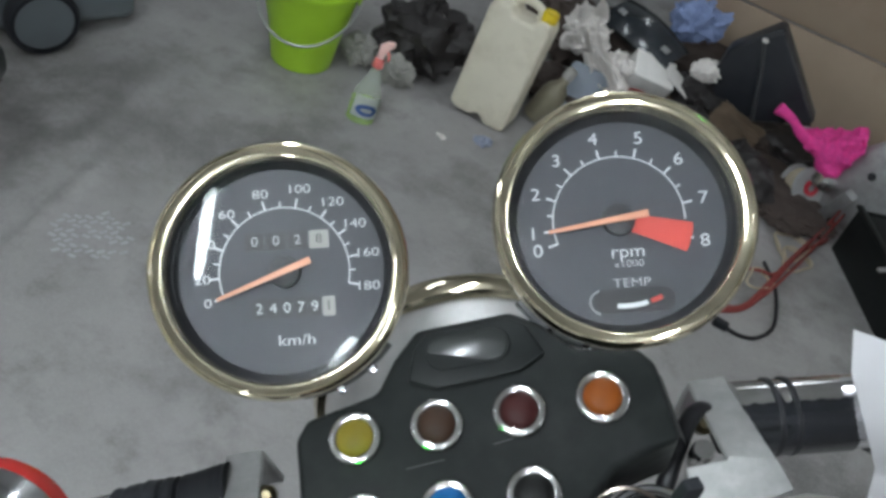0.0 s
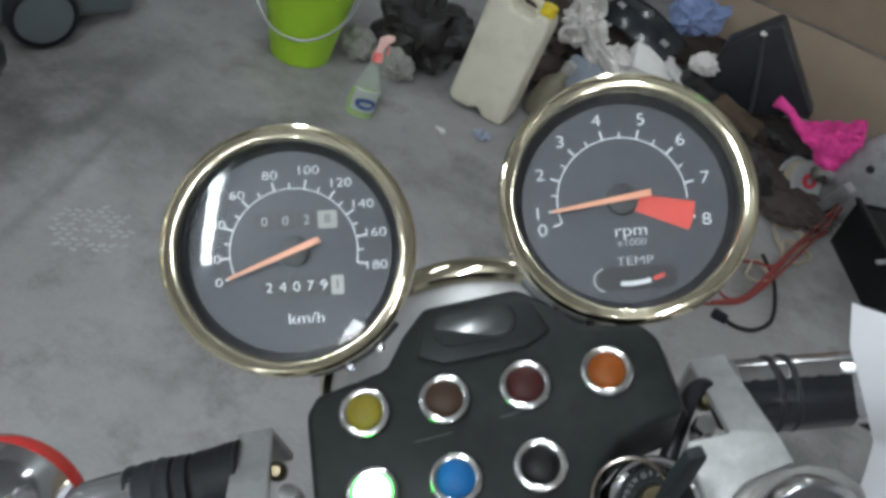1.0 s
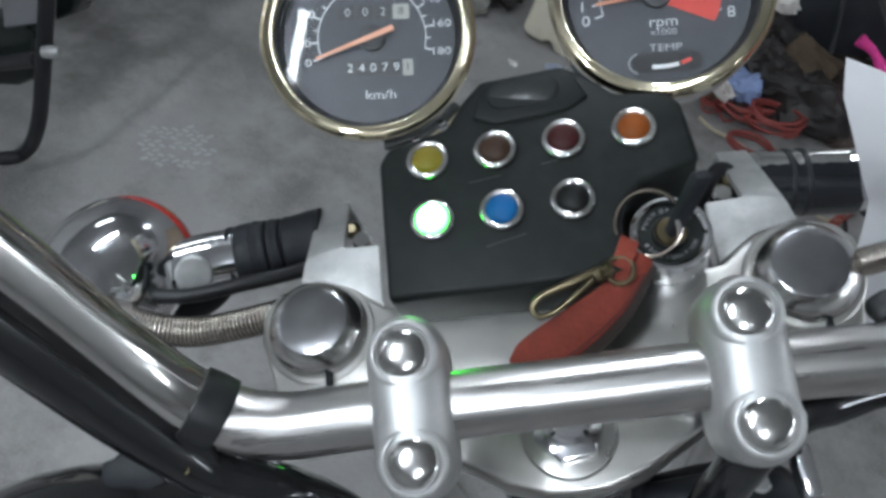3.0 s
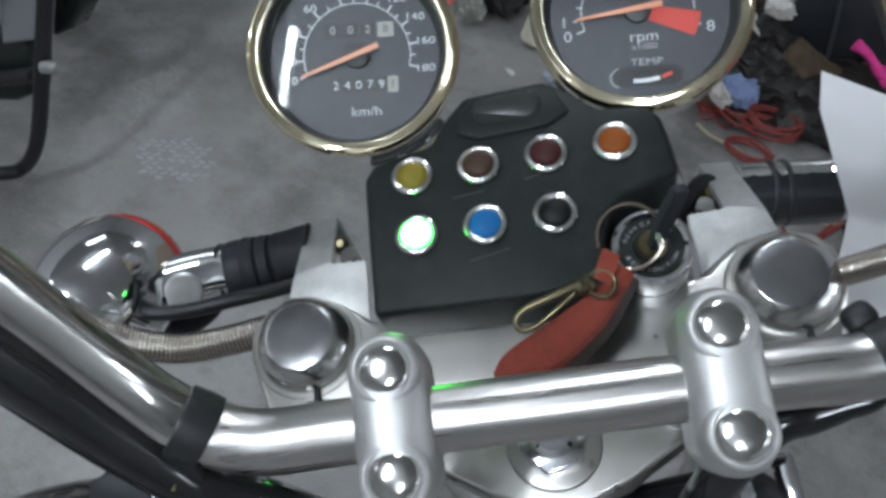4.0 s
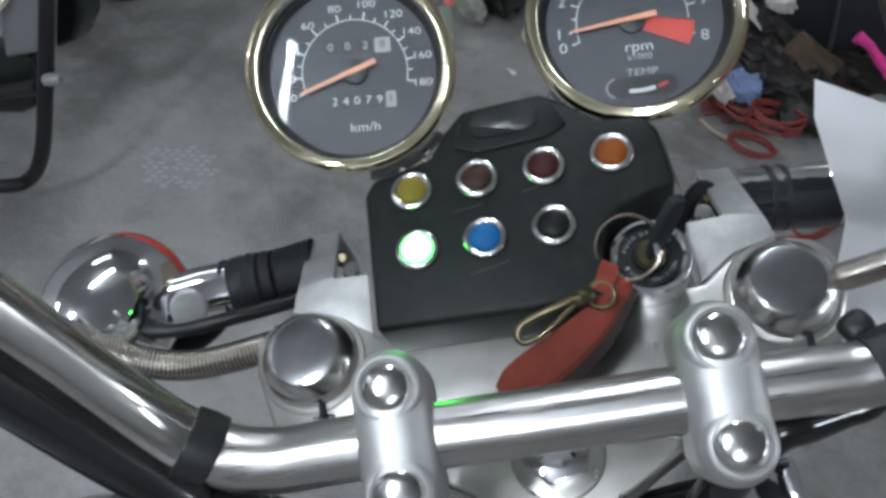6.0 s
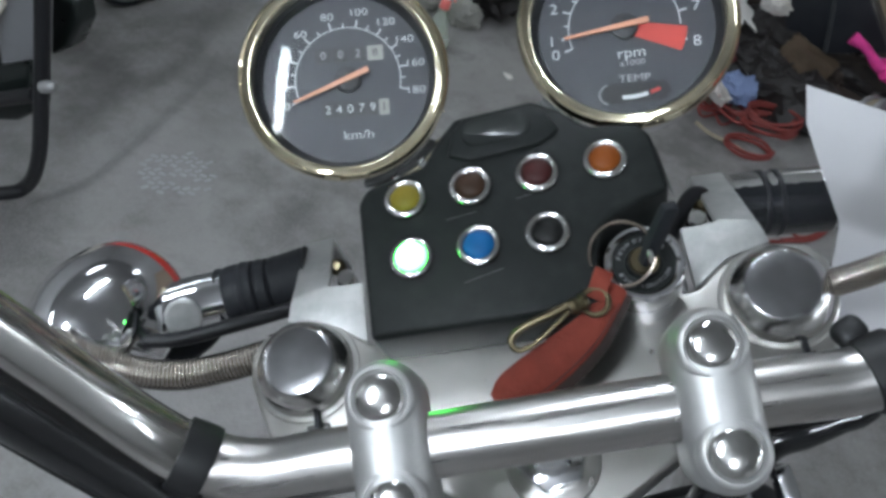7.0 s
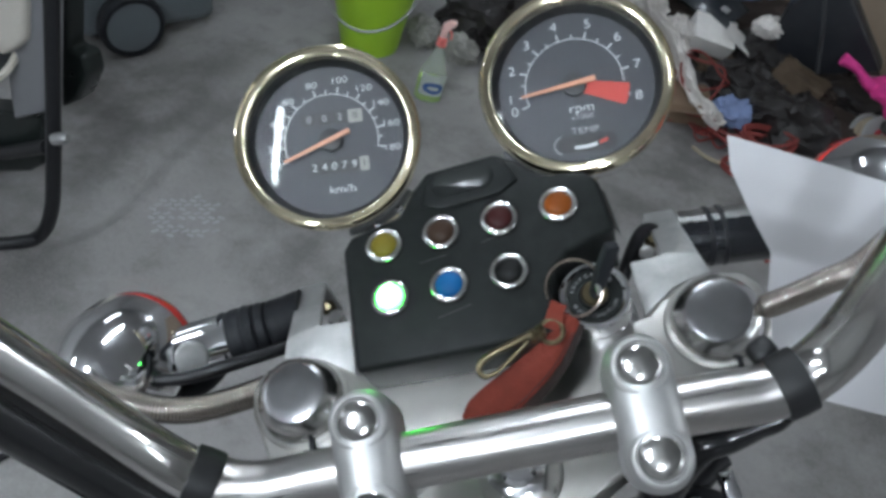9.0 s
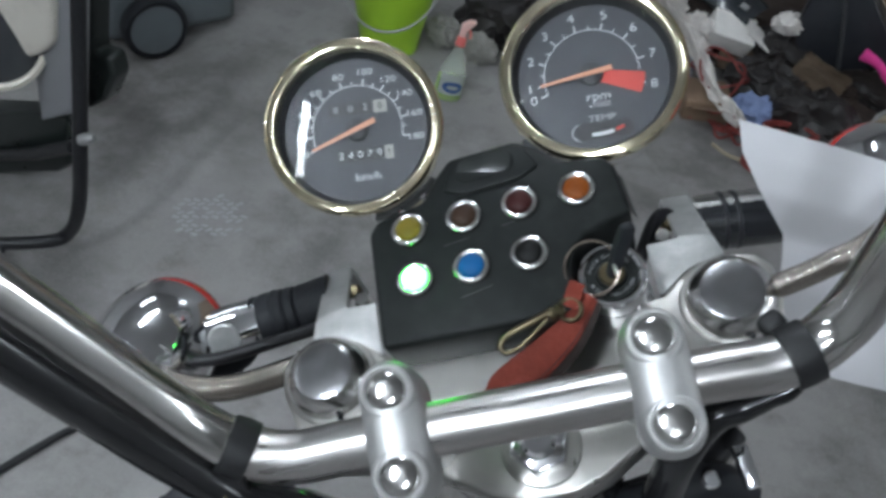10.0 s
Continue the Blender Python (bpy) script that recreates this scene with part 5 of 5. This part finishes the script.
spool = thing("wire_spool", "grey spool with red hub and beige wire", "spool", pose(0.560, 2.780, 0.075, 62, 0, 35))
SPM = WORLD[spool.name]
part("flange", lathe([(0, 0), (0.062, 0), (0.066, 0.004), (0.062, 0.010), (0.022, 0.012), (0, 0.012)], 36), SPOOLG, spool, m=SPM)
part("hub", lathe([(0.012, 0.012), (0.026, 0.012), (0.026, 0.018), (0.012, 0.018)], 28), paint("red_hub", (0.50, 0.03, 0.05), 0.5), spool, "red hub ring", SPM)
part("winding", lathe([(0.045, 0), (0.056, -0.004), (0.053, -0.012), (0.057, -0.022), (0.052, -0.034), (0.056, -0.046), (0.05, -0.058), (0, -0.058)], 32), TWINE, spool, "wound beige wire", SPM)
part("flange", moved(lathe([(0, 0), (0.062, 0), (0.066, -0.004), (0.062, -0.010), (0, -0.012)], 36), pose(0, 0, -0.058)), SPOOLG, spool, m=SPM)

casting = thing("engine_casing", "greasy grey metal engine casing on the floor", "engine part", pose(0.721, 2.780, 0, 0, 0, -25))
CSW = WORLD[casting.name]
part("cover", moved(crumple(prism([(-0.13, 0.0), (0.14, 0.0), (0.16, 0.16), (0.09, 0.30), (-0.02, 0.34), (-0.10, 0.24)], -0.05, 0.05, 0.02, 3), 0.006, 9, 1.0), pose(0, 0, 0.0, 78, 0, 0)), METALG, casting, m=CSW)
part("bore", moved(lathe([(0, 0.0), (0.012, 0.0), (0.013, 0.003), (0, 0.003)], 20), pose(-0.005, -0.058, 0.22, 78, 0, 0)), RUBBER, casting, "dark bolt hole", CSW)
part("spigot", moved(lathe([(0, 0), (0.028, 0), (0.030, 0.006), (0.026, 0.05), (0.020, 0.07), (0, 0.07)], 28), pose(-0.10, -0.06, 0.12, 70, 0, -20)), CHROME_WORN, casting, "worn metal spigot", CSW)
part("stub", moved(block(0.035, 0.03, 0.20, 0.006), pose(-0.07, -0.07, 0.0, 20, 20, 0)), METALG, casting, m=CSW)

crate = thing("black_crate", "low black plastic crate with a pale edge", "crate", pose(0.93, 2.50, 0, 0, 0, 24))
CRW = WORLD[crate.name]
part("floor_pan", moved(block(0.32, 0.40, 0.008), pose(0, 0, 0.004)), BLACK, crate, m=CRW)
for sx in (-1, 1):
    part("side_wall", moved(block(0.012, 0.42, 0.165, 0.003), pose(0.164 * sx, 0, 0)), BLACK, crate, m=CRW)
    part("end_wall", moved(block(0.315, 0.012, 0.160, 0.003), pose(0, 0.204 * sx, 0)), BLACK, crate, m=CRW)
    part("rim", moved(block(0.022, 0.44, 0.010, 0.003), pose(0.166 * sx, 0, 0.160)), BLACK, crate, m=CRW)
part("lid", moved(block(0.310, 0.396, 0.006, 0.002), pose(0, 0, 0.148)), BLACK, crate, "flat black lid", CRW)
whole("rail_strip", moved(block(0.24, 0.014, 0.010, 0.003), pose(0, 0, 0)), METALG, "thin bare metal strip", "strip", pose(0.84, 2.40, 0.17, 0, 0, 42))


def cable(pts, r, material, name, label, cat="cable"):
    return whole(name, tube(glide(pts, 8), r, 8), material, label, cat)


cable([(0.36, 2.03, 0.006), (0.408, 2.065, 0.006), (0.491, 2.154, 0.008), (0.575, 2.433, 0.02), (0.674, 2.744, 0.05), (0.72, 2.90, 0.12)], 0.0045, REDC, "red_cable", "red cable lying on the floor")
cable([(0.39, 2.14, 0.006), (0.44, 2.11, 0.006), (0.51, 2.20, 0.008), (0.60, 2.45, 0.02), (0.69, 2.74, 0.05), (0.74, 2.92, 0.12)], 0.004, REDC, "red_cable", "red cable lying on the floor")
cable([(0.441, 2.014, 0.008), (0.48, 2.010, 0.007), (0.525, 2.033, 0.006), (0.561, 2.10, 0.006), (0.562, 2.19, 0.006), (0.543, 2.29, 0.006), (0.50, 2.38, 0.006)], 0.0055, CABLE, "power_cord", "black power cord lying on the floor", "power cord")
whole("plug", moved(prism([(-0.022, -0.010), (0.012, -0.013), (0.020, -0.008), (0.020, 0.008), (0.012, 0.013), (-0.022, 0.010)], 0, 0.020, 0.004), pose(0, 0, 0)), RUBBER, "black rubber mains plug", "plug", pose(0.425, 2.018, 0, 0, 0, 175))
for k, (cx, cy, cz, rr, n, tz) in enumerate(((0.25, 2.52, 0.050, 0.100, 5, 20), (0.13, 2.54, 0.035, 0.085, 4, -30), (0.22, 2.40, 0.012, 0.085, 2, 10))):
    turns = []
    for i in range(n * 20 + 1):
        a = 2 * math.pi * i / 20
        w = rr * (0.82 + 0.22 * noise.noise(Vector((i * 0.11, k * 5.0, 0))))
        turns.append((w * math.cos(a), w * 0.75 * math.sin(a), cz * (0.6 + 0.5 * noise.noise(Vector((i * 0.23, 3.0, k * 2.0)))) + 0.012 * (i / 20) + 0.004))
    whole("cable_coil", tube(turns, 0.0055, 8), REDC, "tangled coil of red cable", "cable", pose(cx, cy, 0, 0, 0, tz), "red cable coils")
for k, (px, py, pz, pr) in enumerate(((-0.035, 2.640, 0.116, 0.085), (-0.085, 2.640, 0.054, 0.07), (0.016, 2.560, -0.048, 0.06))):
    ring = [(px + pr * math.cos(a) * (1 + 0.15 * math.sin(2 * a + k)), py + 0.03 * math.sin(3 * a + k), max(0.012, pz + pr * math.sin(a))) for a in [2 * math.pi * i / 48 * 1.7 for i in range(49)]]
    cable(ring, 0.0042, REDC, "red_cable", "thin red cable loop on the pile")
cable([(0.05, 2.44, 0.006), (0.10, 2.41, 0.008), (0.16, 2.40, 0.010), (0.21, 2.39, 0.010)], 0.006, TWINE, "beige_cord", "short beige cord on the floor", "cord")
whole("blue_rag", heap(0.15, 0.12, 0.10, 2.9, 0.10, 4.0), BLUEC, "small crumpled blue cloth", "rag", pose(0.120, 2.600, 0.03, 0, 0, 0))
carton = thing("cardboard_box", "flattened brown cardboard box under the pile", "box", pose(-0.035, 2.62, 0, 0, 0, 25))
BOXB = paint("box_board", (0.20, 0.135, 0.09), 0.85, 0, 0.15, 12, stain=0.4, stain_color=(0.10, 0.06, 0.045), stain_scale=9)
part("tray", moved(block(0.16, 0.15, 0.075, 0.008), pose(0, 0, 0)), BOXB, carton, m=WORLD[carton.name])
part("flap", moved(block(0.15, 0.07, 0.004), pose(0, -0.10, 0.062, -30, 0, 0)), BOXB, carton, "bent open flap", WORLD[carton.name])


def torn(name, w, h, seed, at, label):
    def bent(u, v):
        k = noise.noise(Vector((u * 3, v * 3, seed)))
        ragged = 1 + 0.25 * noise.noise(Vector((u * 5, v * 5, seed + 4)))
        return Vector(((u - 0.5) * w * ragged, (v - 0.5) * h * ragged, 0.035 * k + 0.03 * (u - 0.5) * (v - 0.2)))
    return whole(name, sheet(1, 1, 12, 8, bent, 0.004), CARTON, label, "cardboard", at)


torn("cardboard_sheet", 0.17, 0.10, 1.0, pose(0.274, 2.860, 0.125, 40, 18, -12), "torn brown cardboard sheet leaning in the pile")
torn("cardboard_sheet", 0.18, 0.12, 2.0, pose(0.022, 2.900, 0.099 - 0.02, 45, 10, 15), "torn brown cardboard sheet leaning in the pile")
lump("rubbish_bag", (0.287, 2.660, 0.159), (0.34, 0.20, 0.08), 14.2, BAGB, "crumpled black plastic bag on the floor", "bag")
lump("rubbish_bag", (0.115, 2.780, 0.125), (0.26, 0.20, 0.08), 15.7, BAGB, "crumpled black plastic bag on the floor", "bag")
for k, (px, py, pz, pr) in enumerate(((0.089, 2.520, -0.038, 0.055), (0.038, 2.560, 0.012, 0.07), (-0.031, 2.600, -0.023, 0.06), (-0.010, 2.620, 0.157, 0.075))):
    ring = [(px + pr * math.cos(a) * (1 + 0.2 * math.sin(2 * a + k)), py + 0.04 * math.sin(2 * a + k), max(0.010, pz + 0.8 * pr * math.sin(a))) for a in [2 * math.pi * i / 48 * 2.6 for i in range(73)]]
    cable(ring, 0.0036, REDC, "red_cable", "thin red cable loop on the pile")
lump("rubbish_bag", (0.132, 2.980, 0.170), (0.24, 0.16, 0.10), 11.4, BAGB, "small crumpled black bag in the pile", "bag")
lump("dark_cloth", (0.531, 2.620, -0.056), (0.14, 0.14, 0.05), 12.6, DARKC, "dark round wad of cloth on the floor", "cloth")
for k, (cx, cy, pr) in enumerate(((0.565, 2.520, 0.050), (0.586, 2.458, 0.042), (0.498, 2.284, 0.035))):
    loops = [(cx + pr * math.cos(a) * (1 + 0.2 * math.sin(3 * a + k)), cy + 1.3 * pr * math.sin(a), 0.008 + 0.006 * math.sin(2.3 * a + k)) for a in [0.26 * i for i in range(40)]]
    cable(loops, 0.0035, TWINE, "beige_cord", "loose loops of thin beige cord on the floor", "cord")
cable([(0.397, 2.054, 0.012), (0.470, 2.130, 0.012), (0.514, 2.251, 0.012), (0.563, 2.417, 0.012), (0.623, 2.599, 0.012), (0.683, 2.780, 0.012), (0.720, 2.922, 0.012)], 0.006, REDC, "red_cable", "red cable lying on the floor")
cable([(0.406, 2.270, 0.012), (0.485, 2.320, 0.012), (0.537, 2.343, 0.012), (0.602, 2.517, 0.012), (0.667, 2.635, 0.012), (0.688, 2.820, 0.012)], 0.005, REDC, "red_cable", "red cable lying on the floor")

whole("wrapper", heap(0.060, 0.042, 0.026, 31.0, 0.25, 5.0), paint("wrapper_foil", (0.30, 0.33, 0.42), 0.5, 0, 0.4, 60), "tiny crumpled blue and white wrapper", "wrapper", Matrix.Translation((-0.404, 2.324, 0.012)) @ pose(0, 0, -0.012, 0, 0, 30))

# brown board partition behind the pile
BOARD = paint("brown_board", (0.345, 0.265, 0.195), 0.7, 0, 0.18, 5, stain=0.75, stain_color=(0.26, 0.155, 0.105), stain_scale=2.2, bump=0.002, bump_scale=30)
part_wall = thing("board_partition", "brown fibreboard partition with a dark seam", "partition", pose(0.9, 3.33, 0, 0, 0, -6), kind="structure")
for k in range(2):
    part("board", moved(block(1.50, 0.02, 0.318, 0.006), pose(-0.2 + 1.506 * k, 0, 0.0)), BOARD, part_wall, m=WORLD[part_wall.name])
    part("board", moved(block(1.50, 0.02, 1.3, 0.006), pose(-0.2 + 1.506 * k, 0.012, 0.324)), BOARD, part_wall, m=WORLD[part_wall.name])

# grey wheeled bin
BIN = paint("grey_bin", (0.12, 0.135, 0.145), 0.5, 0, 0.12, 8, stain=0.3, stain_scale=4)
bin_ = thing("wheeled_bin", "grey plastic bin on black rubber wheels", "bin", pose(-1.735, 1.92, 0, 0, 0, 60))
BNW = WORLD[bin_.name]
part("body", moved(block(0.42, 0.46, 0.55, 0.03, 3), pose(0.06, 0.10, 0.035)), BIN, bin_, m=BNW)
tyre = lathe([(0.080, -0.026), (0.092, -0.026), (0.099, -0.016), (0.099, 0.016), (0.092, 0.026), (0.080, 0.026)], 40)
disc = lathe([(0, -0.016), (0.030, -0.016), (0.034, -0.022), (0.081, -0.020), (0.081, 0.020), (0, 0.016)], 40)
for wx in (-0.02,):
    wm = BNW @ pose(wx, -0.185, 0.099, 90, 0, 0)
    wh = part("wheel", tyre, RUBBER, bin_, "black rubber wheel", wm)
    part("hub", disc, BIN, wh, "grey wheel disc", wm)

# parked scooter beside, with a black tube guard
PANEL = paint("grey_panel", (0.24, 0.24, 0.255), 0.3, 0.2, 0.1, 8, stain=0.3, stain_scale=6)
DARKG = paint("dark_green_panel", (0.012, 0.016, 0.015), 0.3, 0, 0.2, 10)
sc = thing("scooter", "parked scooter with cream headlight and black tube guard", "scooter", pose(-1.30, 1.10, 0, 0, 0, 0))
SCW = Matrix()
part("guard", tube(glide([(-1.066, 1.080, 0.728), (-1.071, 1.060, 0.596), (-1.076, 1.020, 0.363), (-1.091, 0.995, 0.189), (-1.148, 0.995, 0.080), (-1.180, 0.948, 0.075), (-1.300, 0.853, 0.078)], 8), 0.0155, 14), CABLE, sc, "black steel tube guard", SCW)
part("guard_peg", moved(lathe([(0, -0.014), (0.011, -0.014), (0.013, 0.0), (0.011, 0.014), (0.007, 0.02), (0, 0.02)], 20), pose(*(-1.036, 1.000, 0.395), 0, 70, 20)), paint("dull_peg", (0.30, 0.30, 0.30), 0.4, 0.5), sc, "dull steel peg", SCW)
part("cross_tube", tube([(-1.108, 1.030, 0.326), (-1.315, 1.090, 0.178), (-1.658, 1.150, -0.020)], 0.016, 12), CABLE, sc, "black cross tube", SCW)
part("front_panel", moved(prism([(-1.188, 0.746), (-1.100, 0.772), (-1.193, 0.328), (-1.296, 0.266), (-1.285, 0.387)], -0.05, 0.0, 0.008, 3), pose(0, 1.11, 0, 90, 0, 0)), PANEL, sc, "pale grey front panel", SCW)
part("cowl", moved(prism([(-1.387, 0.694), (-1.132, 0.769), (-1.190, 0.514), (-1.223, 0.481), (-1.532, 0.271)], -0.06, 0.0, 0.012, 3), pose(0, 1.09, 0, 90, 0, 0)), paint("cream_cowl", (0.60, 0.56, 0.50), 0.35, 0, 0.06, 10, stain=0.2, stain_scale=8), sc, "cream headlight cowl", SCW)
part("lower_panel", moved(prism([(-1.637, 0.149), (-1.228, 0.301), (-1.255, 0.145), (-1.303, 0.102), (-1.726, -0.107)], -0.06, 0.0, 0.010, 3), pose(0, 1.13, 0, 90, 0, 0)), DARKG, sc, "black lower panel", SCW)
part("side_panel", moved(prism([(-1.185, 0.714), (-1.154, 0.723), (-1.205, 0.431), (-1.160, 0.436), (-1.154, 0.387), (-1.196, 0.307), (-1.259, 0.256)], -0.05, 0.0, 0.012, 3), pose(0, 1.21, 0, 90, 0, 0)), DARKG, sc, "black side panel", SCW)
hl_m = Matrix.Translation((-1.325, 1.065, 0.487)) @ Vector((0.66, -0.62, 0.42)).normalized().to_track_quat("Z", "Y").to_matrix().to_4x4()
part("headlight_ring", lathe([(0.090, 0.004), (0.092, 0.012), (0.099, 0.015), (0.107, 0.008), (0.108, -0.02), (0.098, -0.04)], 48), paint("cream_ring", (0.62, 0.58, 0.50), 0.3, 0, 0.05, 10), sc, "cream headlight surround", hl_m)
part("headlight_lens", lathe([(0.091, 0.002), (0.07, 0.010), (0.03, 0.014), (0, 0.015)], 40), paint("dark_lens", (0.03, 0.032, 0.035), 0.1, 0, 0.1, 10, coat=0.5), sc, "dark headlight lens", hl_m)
part("stand", tube([(-1.24, 0.90, 0.077), (-1.241, 0.807, 0.012)], 0.012, 10), CABLE, sc, "black stand leg", SCW)

# a thin cable and a dusty tread print on the floor
cable([(-0.885, 0.377, 0.012), (-0.847, 0.495, 0.012), (-0.825, 0.570, 0.012), (-0.798, 0.644, 0.012), (-0.743, 0.726, 0.012)], 0.008, CABLE, "floor_cable", "black cable lying on the floor")
DUST = paint("pale_dust", (0.375, 0.37, 0.385), 0.85, 0, 0.35, 50)
prints = bmesh.new()
for i in range(-6, 7):
    for j in range(-7, 8):
        far = math.hypot(i / 4.4, j / 5.6) + 0.25 * noise.noise(Vector((i * 0.7, j * 0.7, 2.0)))
        if far > 0.9 or noise.noise(Vector((i * 1.9, j * 1.7, 5.0))) > 0.18:
            continue
        q = pose((i + 0.5 * (j % 2)) * 0.024, j * 0.0165, 0.0003, 0, 0, 28 if j % 2 else -28) @ Matrix.Diagonal((0.0185, 0.0085, 0.0006, 1))
        bmesh.ops.create_cube(prints, size=1, matrix=q)
whole("dust_print", prints, DUST, "pale dusty tread print on the concrete", "print", pose(-0.995, 1.29, 0.0004, 0, 0, 35), kind="stuff")
